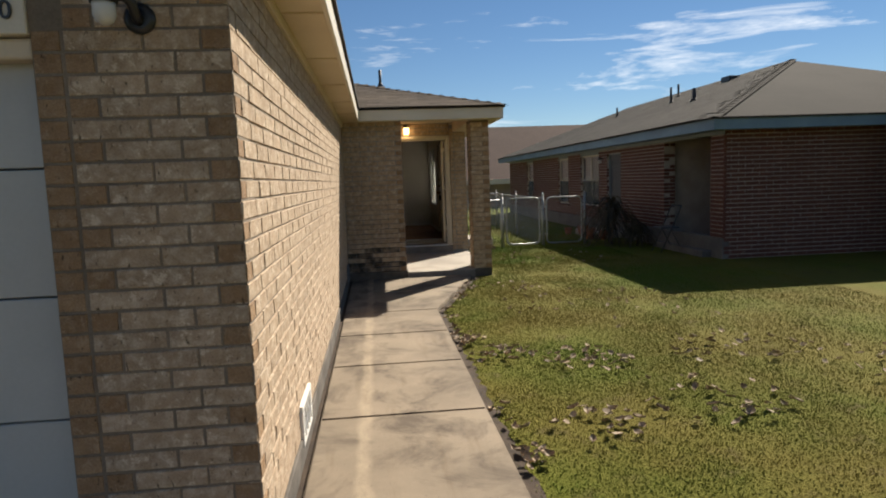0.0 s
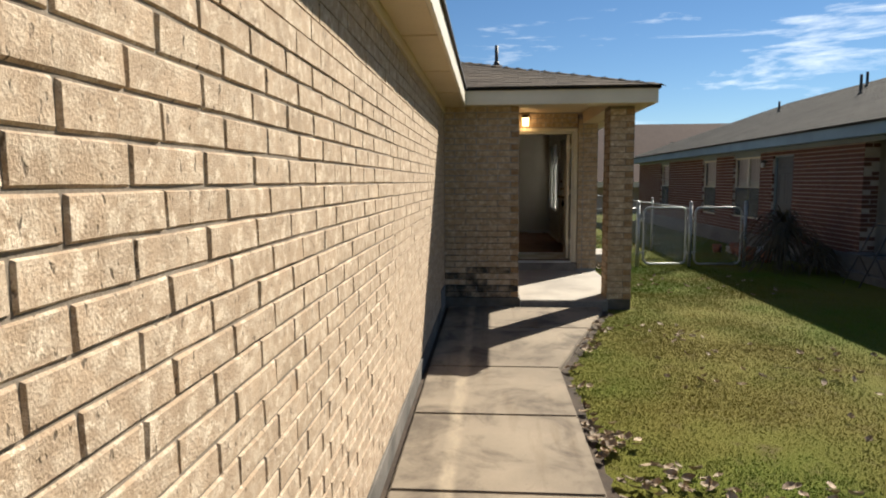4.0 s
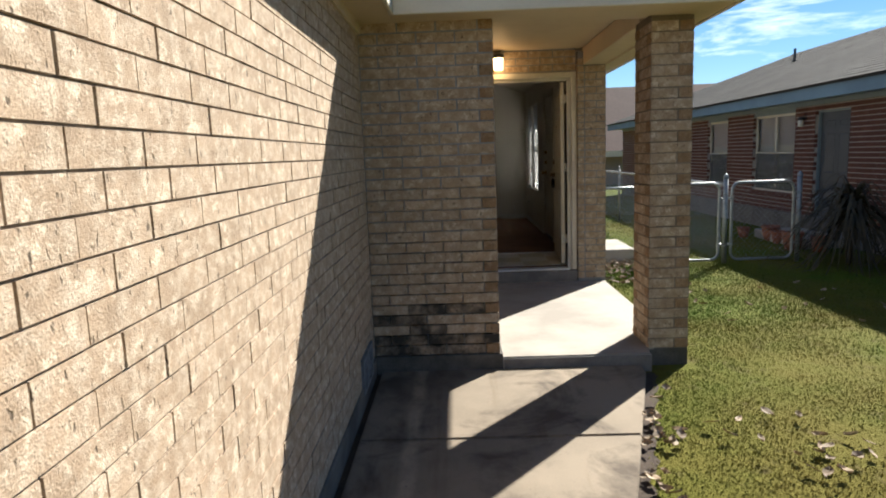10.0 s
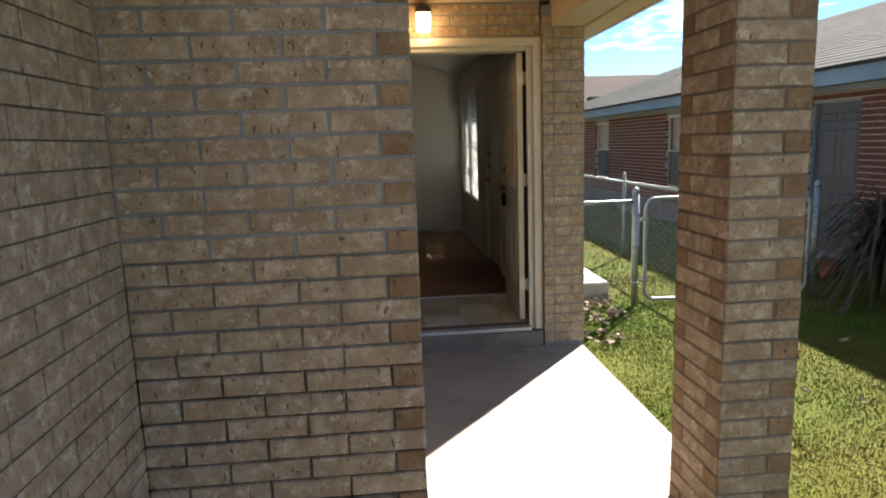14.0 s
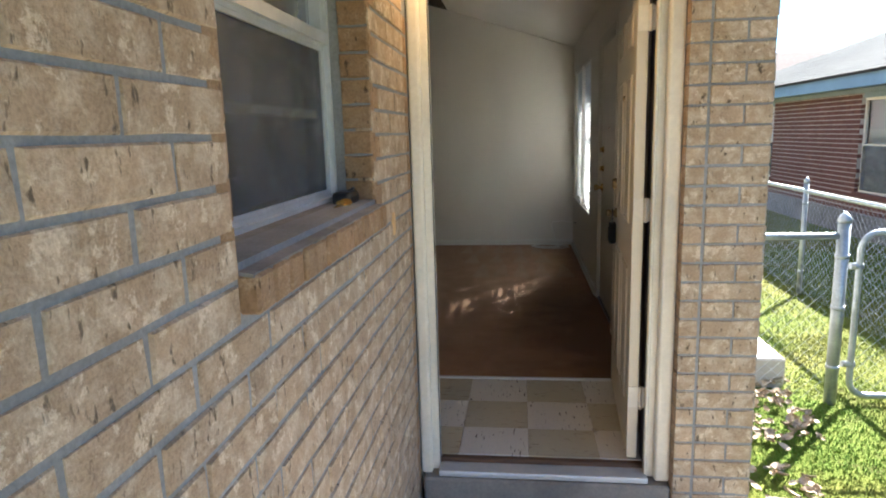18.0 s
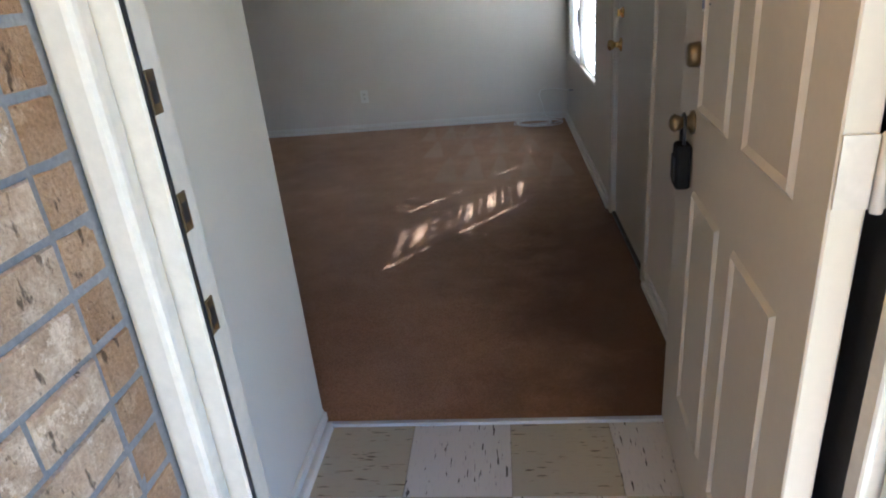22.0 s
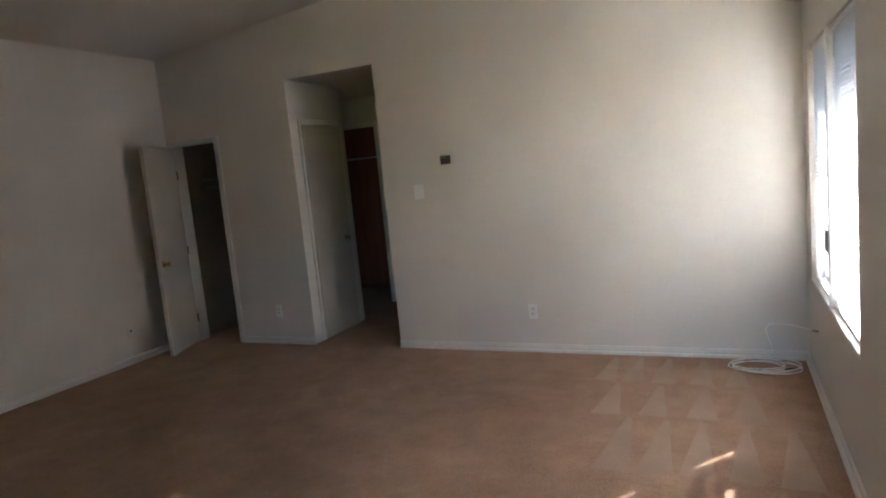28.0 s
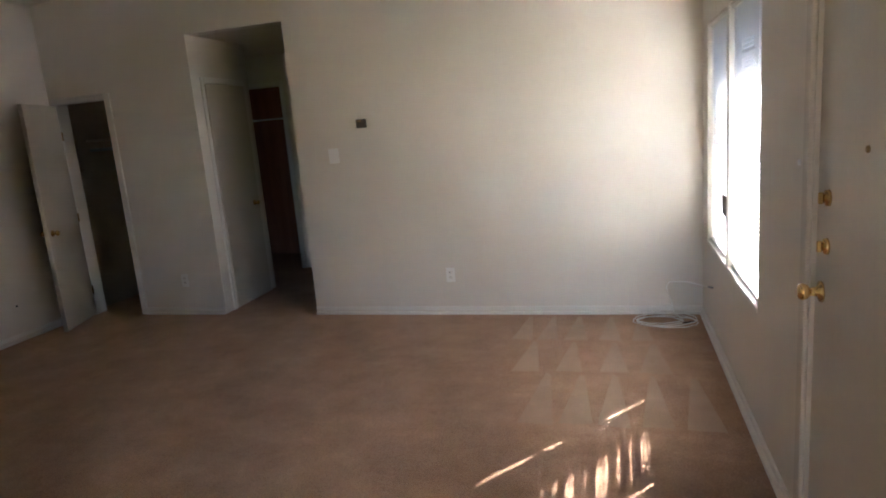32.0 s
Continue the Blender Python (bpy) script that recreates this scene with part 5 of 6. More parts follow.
knob(cd, (0.50, -0.035, 0.88), pose(0, 0, 0, 90, 0, 0), BRASS, 0.055, 0.028, 0.024, label="brass knob")
knob(cd, (0.50, 0, 0.88), pose(0, 0, 0, -90, 0, 0), BRASS, 0.055, 0.028, 0.024, label="brass knob")
for z in (0.25, 0.95, 1.7):
    part("hinge", boxed(-0.012, 0.004, -0.008, 0.004, z - 0.04, z + 0.04), BRASS, cd)
cd.rotation_euler = (0, 0, radians(-70))

# hall behind the opening: it widens to the west past its first closet
HZ = 2.68
hw = bmesh.new()
box(hw, HL[0] - 0.1, HL[0], YN + 0.115, 16.08, 0.1, HZ)
box(hw, HL[0] - 0.1, HL[0] - 0.02, 16.08, 16.2, 0.1, HZ)
box(hw, -3.3, HL[0] - 0.1, 16.16, 16.2, 0.1, HZ)
inner("wall_hall_west", hw, "painted hall wall")
inner("wall_hall_east", wall(bmesh.new(), "y", HL[1], HL[1] + 0.1, YN + 0.115, 18.0, 0.1, HZ), "painted hall wall")
HD = (-3.0, -2.24, 0.2, 2.335)
inner("wall_hall_north", wall(bmesh.new(), "x", 17.06, 17.16, -3.3, HL[1], 0.1, HZ, [HD]), "painted wall at the end of the hall")
inner("wall_hall_end", wall(bmesh.new(), "y", -3.4, -3.3, 16.16, 18.0, 0.1, HZ), "painted wall at the far side of the hall")
solid("wall_hall_room", wall(bmesh.new(), "x", 17.9, 18.0, -3.4, HL[1] + 0.1, 0.1, HZ), surface("red_brown_wall", (0.30, 0.12, 0.065), (0.22, 0.085, 0.045), 3.0, 0.6, 40, 0.2, 0.1, stretch=(3, 3, 0.3)), "red-brown wall of the dark room beyond the hall", "wall", "structure")
solid("ceiling_hall", boxed(-3.4, HL[1] + 0.1, YN + 0.115, 18.1, HZ, HZ + 0.05), CEILPAINT, "flat hall ceiling", "ceiling", "structure")
solid("floor_hall", boxed(-3.4, HL[0] - 0.0, 16.08, 18.0, 0.1, FLOOR - 0.0005), CARPET, "brown carpet in the hall", "carpet", "structure")
rd = thing("hanging_rail", "thin pale rail on the red-brown wall of the dark room", "rail", (-2.85, 17.86, 2.0), kind="structure")
part("rail", tube(bmesh.new(), (-3.15, 17.84, 2.0), (-2.62, 17.84, 2.0), 0.009, 10), WHITE, rd)
for x in (-3.1, -2.66):
    part("bracket", boxed(x - 0.008, x + 0.008, 17.835, 17.902, 1.985, 2.015, 0.002), WHITE, rd)
hang(rd, rd.location)
hc = thing("door_frame_hall", "painted casing of the doorway at the end of the hall", "door frame", (HD[0], 17.06, FLOOR), kind="structure")
for a, b in ((HD[0] - 0.055, HD[0] + 0.005), (HD[1] - 0.005, HD[1] + 0.049)):
    part("casing", boxed(a, b, 17.044, 17.0595, FLOOR - 0.01, HD[3] + 0.05, 0.005, 2), BASEPAINT, hc)
part("casing", boxed(HD[0] + 0.0055, HD[1] - 0.0055, 17.0442, 17.0595, HD[3] - 0.005, HD[3] + 0.0498, 0.005, 2), BASEPAINT, hc)
hang(hc, hc.location)
hd = thing("door_4", "flat cream hall closet door with a brass knob", "door", (HL[0], 15.5, FLOOR), kind="structure")
part("leaf", boxed(HL[0] + 0.0005, HL[0] + 0.022, 15.44, 16.04, FLOOR + 0.012, 2.28, 0.003), DOORPAINT, hd)
knob(hd, (HL[0] + 0.022, 15.95, 1.17), EASTW, BRASS, 0.05, 0.026, 0.022, label="brass knob")
part("casing", boxed(HL[0] + 0.0005, HL[0] + 0.014, 15.396, 15.4395, FLOOR - 0.01, 2.34, 0.004), BASEPAINT, hd)
part("casing", boxed(HL[0] + 0.0005, HL[0] + 0.014, 15.44, 16.07, 2.288, 2.34, 0.004), BASEPAINT, hd)
hang(hd, hd.location)
inner("baseboard_hall", boxed(HL[1] - 0.012, HL[1] - 0.0003, YN + 0.115, 17.05, FLOOR - 0.01, FLOOR + 0.075, 0.004), "white baseboard in the hall")

# small things on the walls
th = thing("thermostat", "small brown wall thermostat on a white plate", "thermostat", (-0.586, YN, 1.83))
part("plate", boxed(-0.645, -0.520, YN - 0.006, YN, 1.785, 1.880, 0.003), WALLPAINT, th)
tbody = part("body", boxed(-0.635, -0.550, YN - 0.03, YN - 0.006, 1.795, 1.865, 0.006, 2), surface("brown_plastic", (0.10, 0.085, 0.065), (0.075, 0.06, 0.045), 20, 0.4), th, "brown plastic cover")
part("scale", boxed(-0.625, -0.585, YN - 0.032, YN - 0.0302, 1.845, 1.858), OLDBRASS, tbody)
hang(th, th.location)
sw = thing("light_switch", "white double light switch plate", "light switch", (-0.865, YN, 1.59))
part("plate", boxed(-0.91, -0.82, YN - 0.006, YN, 1.53, 1.65, 0.003), WHITE, sw)
for x in (-0.887, -0.843):
    part("toggle", boxed(x - 0.005, x + 0.005, YN - 0.016, YN - 0.006, 1.579, 1.601, 0.002), WHITE, sw)
hang(sw, sw.location)


def outlet(x, z, axis_x=None, group="wall outlets"):
    o = thing("wall_outlet", "white duplex outlet low on the wall", "outlet", (x, YN, z), group=group)
    part("plate", boxed(x - 0.037, x + 0.037, YN - 0.006, YN, z - 0.06, z + 0.06, 0.003), WHITE, o)
    for dz in (-0.02, 0.02):
        so = part("socket", boxed(x - 0.017, x + 0.017, YN - 0.0085, YN - 0.0061, z + dz - 0.014, z + dz + 0.014, 0.001), BASEPAINT, o)
        for dx in (-0.006, 0.006):
            part("slot", boxed(x + dx - 0.0012, x + dx + 0.0012, YN - 0.0095, YN - 0.0086, z + dz - 0.004, z + dz + 0.006), BLACK, so)
    hang(o, o.location)


outlet(0.037, 0.574)
outlet(-2.48, 0.565)
jack = thing("wall_jack", "small dark jack hole in a painted plate", "wall jack", (XW, 14.54, 0.55))
part("plate", boxed(XW, XW + 0.005, 14.505, 14.575, 0.50, 0.60, 0.002), WALLPAINT, jack)
part("socket", lathe(bmesh.new(), [(0.010, 0), (0.009, 0.006), (0.003, 0.008)], Matrix.Translation((XW + 0.005, 14.54, 0.55)) @ EASTW, 10), BLACK, jack)
hang(jack, jack.location)
# white coaxial cable coiled in the corner
cab = thing("cable", "white coaxial cable coiled on the carpet in the corner", "cable", (1.64, 15.05, FLOOR))
pts = []
rc = random.Random(5)
for k in range(150):
    a = k * 2 * math.pi / 36
    rr = 0.13 + 0.03 * math.sin(a * 0.23 + 1) + 0.012 * rc.random()
    pts.append((1.64 + 1.35 * rr * math.cos(a) + 0.03 * math.sin(a * 0.31), 15.05 + 0.88 * rr * math.sin(a) + 0.012 * math.sin(a * 0.5), FLOOR + 0.008 + 0.012 * (0.5 + 0.5 * math.sin(a * 0.77)) + 0.0001 * k))
part("coil", pipe_along(bmesh.new(), pts, 0.0035, 6), WHITE, cab)
e = pts[-1]
part("lead", pipe_along(bmesh.new(), [e, (1.72, 15.02, 0.33), (1.70, 15.01, 0.43), (1.67, 15.02, 0.52), (1.69, 15.02, 0.56), (1.80, 14.92, 0.585), (XE - 0.004, 14.78, 0.58)], 0.0035, 6), WHITE, cab)
part("plug", tube(bmesh.new(), (XE - 0.03, 14.80, 0.581), (XE, 14.78, 0.58), 0.007, 8), STEEL, cab)
part("plug", tube(bmesh.new(), pts[0], Vector(pts[0]) + Vector((-0.08, -0.02, -0.003)), 0.0055, 8), BLACK, cab)
hang(cab, cab.location)
sp = thing("light_switch", "cream switch plate beside the side door", "light switch", (XE, 12.81, 1.56))
part("plate", boxed(XE - 0.005, XE, 12.78, 12.85, 1.50, 1.62, 0.002), WALLPAINT, sp)
part("toggle", boxed(XE - 0.014, XE - 0.005, 12.811, 12.819, 1.55, 1.57, 0.002), WHITE, sp)
hang(sp, sp.location)

# brushed wedges in the pile, left by a vacuum cleaner, and the soiled edge by the doors
nap = bmesh.new()
rn = random.Random(8)
for base, tip, half, xs in ((14.68, 15.20, 0.082, (0.68, 0.855, 1.05, 1.28, 1.49)), (14.13, 14.64, 0.092, (0.775, 1.04, 1.305, 1.545)), (13.45, 14.09, 0.088, (0.915, 1.115, 1.305, 1.515, 1.735))):
    for x in xs:
        hw = half * rn.uniform(0.85, 1.05)
        z = FLOOR + 0.0015
        poly(nap, [(x - hw, base + rn.uniform(-0.02, 0.02), z), (x + hw, base + rn.uniform(-0.02, 0.02), z), (x + 0.25 * hw, tip - 0.02, z), (x - 0.1 * hw, tip + rn.uniform(-0.03, 0.02), z)])
solid("carpet_nap", nap, NAP, "paler vacuum wedges brushed into the carpet", "carpet nap", "stuff")
solid("neighbour_landing", boxed(2.25, 3.0, 11.55, 12.55, -0.2, 0.14, 0.012), PORCH, "small pale concrete landing outside the side door", "landing", "structure")


# ---- the neighbour's house ----
NB_BASE = surface("dull_foundation", (0.18, 0.165, 0.15), (0.12, 0.11, 0.10), 2.5, 0.95, 60, 0.3, 0.4)
NX, NY0, NY1 = 6.3, 7.9, 25.0
NTOP = 2.12
NB_WIN = [(13.95, 15.45, 0.62, 1.98), (16.60, 17.65, 0.60, 1.98), (20.9, 21.9, 0.60, 1.98)]
NB_DOOR = (12.45, 13.35, 0.02, 1.96)
NB_PORCH = (8.35, 10.15, 0.0, 2.1)
nb = solid("neighbour_wall_west", wall(bmesh.new(), "y", NX + 0.008, NX + 0.24, NY0 + 0.008, NY1, -0.1, NTOP, [(a, b, c, NTOP - 0.001) for a, b, c, d in NB_WIN] + [NB_DOOR, NB_PORCH]),
           RED_MORTAR, "neighbour's red brick side wall with windows and a grey door", "house wall", "structure")
nbf = solid("neighbour_wall_south", wall(bmesh.new(), "x", NY0 + 0.008, NY0 + 0.24, NX + 0.24, 12.0, -0.1, NTOP), RED_MORTAR, "neighbour's shaded red brick front wall", "house wall", "structure")
nbw = solid("neighbour_wall_wing", wall(bmesh.new(), "x", 6.6, 6.84, 9.2, 18.0, -0.1, NTOP), RED_MORTAR, "neighbour's shaded red brick wing", "house wall", "structure")


def red_bricks(length, z1, origin, along, holes, parent, seed, z0=0.3):
    rnd = random.Random(seed)
    base = Matrix.Translation(origin) @ Matrix.Rotation(radians(along), 4, "Z")
    ax = np.array(base.to_3x3().transposed())
    out = []
    for u, w, z, head in brick_rows(length, z0, z1, 0, holes, (False, False), 0.5):
        mid = base @ Vector((u + w / 2, 0.02 + rnd.uniform(-0.002, 0.002), z + TALL / 2))
        out.append((tuple(mid), (w / 2 - 0.003, 0.02, TALL / 2 - 0.004), ax))
    joined("brickwork", out, RED_BRICK, parent, "dark red bricks with pale joints")


# the west face looks towards -x: run it along -y
L = NY1 - NY0
flip = lambda h: (NY1 - h[1], NY1 - h[0], h[2], h[3])
red_bricks(L, NTOP, (NX, NY1, 0), -90, [flip((a, b, c, 3)) for a, b, c, d in NB_WIN] + [flip(NB_DOOR), flip(NB_PORCH)], nb, 4)
red_bricks(12.0 - NX, NTOP, (NX, NY0, 0), 0, [], nbf, 5, -0.05)
red_bricks(8.8, NTOP, (9.2, 6.6, 0), 0, [], nbw, 6, -0.05)
for yy, ang, xx in ((NB_PORCH[0], 180, NX + 0.24), (NB_PORCH[1], 0, NX)):
    red_bricks(0.24, NTOP, (xx, yy, 0), ang, [], nb, 8)
for a, b, c, d in NB_WIN + [NB_DOOR]:
    red_bricks(0.07, NTOP, (NX, b, 0), 0, [(0, 1, 0, max(c, 0.3))], nb, 9)
solid("neighbour_foundation", boxed(NX - 0.03, NX + 0.1, NY0, NY1, -0.2, 0.30, 0.01), NB_BASE, "dull concrete foundation of the neighbour's house", "foundation", "structure")
nbe = thing("neighbour_eave", "blue painted fascia and soffit of the neighbour's roof", "eave", (5.9, 15, 2.12), kind="structure")
part("fascia", boxed(5.88, 5.91, 7.48, NY1 + 0.4, 2.10, 2.29, 0.004), BLUE, nbe)
part("fascia", boxed(5.91, 9.0, 7.48, 7.51, 2.10, 2.29, 0.004), BLUE, nbe)
part("fascia", boxed(9.0, 18.0, 6.18, 6.21, 2.10, 2.29, 0.004), BLUE, nbe)
part("soffit", boxed(5.91, NX + 0.3, 7.51, NY1 + 0.4, 2.12, 2.135), GREYBLUE, nbe)
part("soffit", boxed(NX + 0.3, 9.0, 7.51, NY0 + 0.2, 2.12, 2.135), GREYBLUE, nbe)
part("soffit", boxed(9.0, 18.0, 6.21, 7.0, 2.12, 2.135), GREYBLUE, nbe)
part("frieze", boxed(NX - 0.02, NX + 0.006, NY0, NY1, 2.05, 2.12, 0.003), GREYBLUE, nbe)
hang(nbe, nbe.location)
nroof = thing("neighbour_roof", "grey shingled hip roof of the neighbour's house", "roof", (8, 15, 2.3), kind="structure")
ne, nr, NP = 5.85, 10.0, 0.38
rise = NP * (nr - ne)
dk = bmesh.new()
yf, yk = 7.45, NY1 + 0.45
slope_slab(dk, [(ne, yf, 2.30), (nr, yf + nr - ne, 2.30 + rise), (nr, yk - (nr - ne), 2.30 + rise), (ne, yk, 2.30)])
slope_slab(dk, [(ne, yf, 2.30), (14.15, yf, 2.30), (nr, yf + nr - ne, 2.30 + rise)])
slope_slab(dk, [(ne, yk, 2.30), (nr, yk - (nr - ne), 2.30 + rise), (14.15, yk, 2.30)])
slope_slab(dk, [(14.15, yf, 2.30), (14.15, yk, 2.30), (nr, yk - (nr - ne), 2.30 + rise), (nr, yf + nr - ne, 2.30 + rise)])
slope_slab(dk, [(9.0, 6.15, 2.301), (19.0, 6.15, 2.301), (15.0, 10.15, 2.301 + 4 * NP), (13.0, 10.15, 2.301 + 4 * NP)])
slope_slab(dk, [(9.0, 6.15, 2.301), (13.0, 10.15, 2.301 + 4 * NP), (9.0, 14.15, 2.301)])
slope_slab(dk, [(19.0, 6.15, 2.301), (19.0, 14.0, 2.301), (15.0, 10.15, 2.301 + 4 * NP)])
part("deck", dk, NB_SHINGLE, nroof)
cn = math.hypot(1, NP)
shingle_slope((ne, yf, 2.30), (0, 1, 0), (1 / cn, 0, NP / cn), yk - yf, (nr - ne) * cn, NB_SHINGLE, nroof, 7,
              cut=lambda a, b: b / cn < a - 0.34 and b / cn < yk - yf - a - 0.34, tab=0.5, show=0.16)
caps = bmesh.new()
for k in range(26):
    s = k * 0.16
    a, b = Vector((ne + s, yf + s, 2.315 + NP * s)), Vector((ne + s + 0.2, yf + s + 0.2, 2.325 + NP * (s + 0.2)))
    side, drop = Vector((1, -1, 0)).normalized() * 0.11, Vector((0, 0, -0.025))
    poly(caps, [a - side + drop, a, a + side + drop, b + side + drop, b, b - side + drop])
part("hip_cap", caps, NB_SHINGLE, nroof, "row of ridge shingles on the hip")
hang(nroof, nroof.location)
for x, y, h, r in ((8.4, 14.2, 0.42, 0.03), (7.9, 12.0, 0.28, 0.045), (8.6, 18.5, 0.3, 0.03), (9.3, 15.6, 0.35, 0.03)):
    z = 2.30 + NP * (x - ne)
    v = thing("roof_vent_pipe", "dark vent pipe on the neighbour's roof", "vent pipe", (x, y, z), group="neighbour roof vents")
    part("pipe", tube(bmesh.new(), (x, y, z - 0.05), (x, y, z + h), r, 10), PIPE, v)
    part("flashing", tube(bmesh.new(), (x, y, z + 0.0), (x, y, z + 0.06), r * 2.2, 10, r * 1.1), PIPE, v)
    hang(v, v.location)
bxv = thing("roof_box_vent", "low black box vent on the neighbour's roof", "roof vent", (9.6, 13.4, 3.75))
part("box", boxed(9.45, 9.75, 13.2, 13.6, 3.66, 3.82, 0.01), BLACK, bxv)
hang(bxv, bxv.location)


def nb_window(a, b, c, d, twin):
    wv = thing("neighbour_window", "neighbour's white-framed window with pale drawn blinds", "window", (NX + 0.1, (a + b) / 2, c), group="neighbour windows")
    f = bmesh.new()
    x0, x1 = NX + 0.06, NX + 0.10
    bars = [(a, b, c, c + 0.04), (a, b, d - 0.04, d), (a, a + 0.04, c + 0.04, d - 0.04), (b - 0.04, b, c + 0.04, d - 0.04), (a + 0.04, b - 0.04, (c + d) / 2 - 0.02, (c + d) / 2 + 0.02)]
    if twin:
        m = (a + b) / 2
        bars.append((m - 0.035, m + 0.035, c + 0.04, d - 0.04))
    for y0, y1, z0, z1 in bars:
        box(f, x0, x1, y0, y1, z0, z1)
    part("window_frame", f, TRIM, wv)
    q = part("pane", boxed(x0 + 0.018, x0 + 0.022, a + 0.03, b - 0.03, c + 0.03, d - 0.03), GLASS, wv)
    part("blind", boxed(x1 + 0.03, x1 + 0.035, a, b, c + 0.02, d), BLIND, wv, "pale drawn blind")
    part("screen", boxed(x0 - 0.006, x0 - 0.004, a + 0.03, b - 0.03, c + 0.03, (c + d) / 2), SCREEN, wv)
    # the unlit room is only a dark-coloured panel
    part("backing", boxed(x1 + 0.3, x1 + 0.32, a - 0.3, b + 0.3, c - 0.3, d + 0.2), DARKPAINT_AND_SHADE, wv, "dark panel in place of the unlit room behind the glass")
    part("header_panel", boxed(NX + 0.03, NX + 0.1, a, b, d, NTOP, 0.002), GREYBLUE, wv, "grey-blue panel above the window")
    part("window_sill", boxed(NX - 0.03, NX + 0.1, a - 0.02, b + 0.02, c - 0.06, c, 0.005), RED_BRICK, wv)
    hang(wv, wv.location)


for k, h in enumerate(NB_WIN):
    nb_window(*h, k == 0)
nd = thing("neighbour_door", "neighbour's dark grey panelled side door", "door", (NX + 0.1, 12.9, 0.1))
a, b, c, d = NB_DOOR
part("leaf", boxed(NX + 0.09, NX + 0.13, a + 0.03, b - 0.03, c, d - 0.03, 0.003), DARKPAINT_AND_SHADE, nd)
mo = bmesh.new()
panel_face(mo, None, NX + 0.0895, a + 0.03, b - 0.03, c, d - 0.03, -1)
part("panel_moulding", mo, DARKPAINT_AND_SHADE, nd)
for y0, y1, z0, z1 in ((a, a + 0.03, c, d), (b - 0.03, b, c, d), (a + 0.03, b - 0.03, d - 0.03, d)):
    part("jamb", boxed(NX + 0.05, NX + 0.15, y0, y1, z0, z1), GREYBLUE, nd)
part("step", boxed(NX - 0.75, NX - 0.035, a - 0.2, b + 0.3, -0.2, 0.09, 0.01), PORCH, nd, "low concrete step")
hang(nd, nd.location)
nl = thing("neighbour_lamp", "small dark wall lamp beside the neighbour's door", "wall lamp", (NX, 13.62, 1.8))
part("cap", lathe(bmesh.new(), [(0.05, 0), (0.055, 0.03), (0.03, 0.06)], pose(NX - 0.08, 13.62, 1.83)), BLACK, nl)
part("globe", lathe(bmesh.new(), [(0.02, 0), (0.045, 0.02), (0.045, 0.09), (0.04, 0.1)], pose(NX - 0.08, 13.62, 1.73)), OPAL, nl)
part("bracket", boxed(NX - 0.08, NX + 0.01, 13.6, 13.64, 1.845, 1.875), BLACK, nl)
hang(nl, nl.location)
# the neighbour's recessed porch; its back wall is coloured dark for the deep shade
solid("neighbour_porch_back", wall(bmesh.new(), "y", NX + 1.6, NX + 1.7, NY0 + 0.24, NB_PORCH[1] + 0.4, -0.1, NTOP), DARKPAINT_AND_SHADE, "back wall of the neighbour's porch, coloured dark for its shade", "wall", "structure")
solid("neighbour_porch_side", boxed(NX + 0.24, NX + 1.6, NB_PORCH[1] + 0.1, NB_PORCH[1] + 0.3, -0.1, NTOP), RED_MORTAR, "dark side wall of the neighbour's porch", "wall", "structure")
solid("neighbour_porch_floor", boxed(NX - 0.2, NX + 1.6, NB_PORCH[0] - 0.1, NB_PORCH[1] + 0.1, -0.1, 0.06, 0.01), NB_BASE, "dull concrete floor of the neighbour's porch", "porch floor", "structure")
ch = thing("folding_chair", "dark metal chair frame standing in the shade by the porch", "chair", (5.95, 9.3, LAWN_Z))
cx, cy = 5.95, 9.3
for dy in (-0.2, 0.2):
    part("leg", pipe_along(bmesh.new(), [(cx - 0.2, cy + dy, LAWN_Z), (cx + 0.02, cy + dy, 0.42), (cx + 0.2, cy + dy, 0.82)], 0.012, 8), PIPE, ch)
    part("leg", pipe_along(bmesh.new(), [(cx + 0.22, cy + dy, LAWN_Z), (cx - 0.02, cy + dy, 0.42)], 0.012, 8), PIPE, ch)
part("top_bar", tube(bmesh.new(), (cx + 0.2, cy - 0.2, 0.82), (cx + 0.2, cy + 0.2, 0.82), 0.012, 8), PIPE, ch)
part("seat", boxed(cx - 0.2, cx + 0.16, cy - 0.19, cy + 0.19, 0.40, 0.425, 0.006), DARKPAINT_AND_SHADE, ch)
hang(ch, ch.location)

# pots and a dry shrub by the neighbour's door
for x, y, r, h in ((5.55, 12.85, 0.11, 0.2), (5.6, 13.2, 0.14, 0.24), (5.45, 12.25, 0.15, 0.26), (5.35, 13.6, 0.1, 0.18), (5.7, 12.0, 0.12, 0.22)):
    p = thing("flower_pot", "terracotta flower pot on the ground by the neighbour's door", "flower pot", (x, y, LAWN_Z), group="neighbour pots")
    pb = part("body", lathe(bmesh.new(), [(r * 0.65, 0), (r * 0.95, h * 0.8)], pose(x, y, LAWN_Z), 16), TERRACOTTA, p)
    part("rim", lathe(bmesh.new(), [(r * 0.98, h * 0.8), (r, h * 0.8 + 0.005), (r, h), (r * 0.85, h), (r * 0.84, h - 0.03)], pose(x, y, LAWN_Z), 16), TERRACOTTA, pb)
    part("soil", lathe(bmesh.new(), [(r * 0.84, h - 0.03), (r * 0.8, h - 0.025)], pose(x, y, LAWN_Z), 12), DIRT, pb)
    hang(p, p.location)


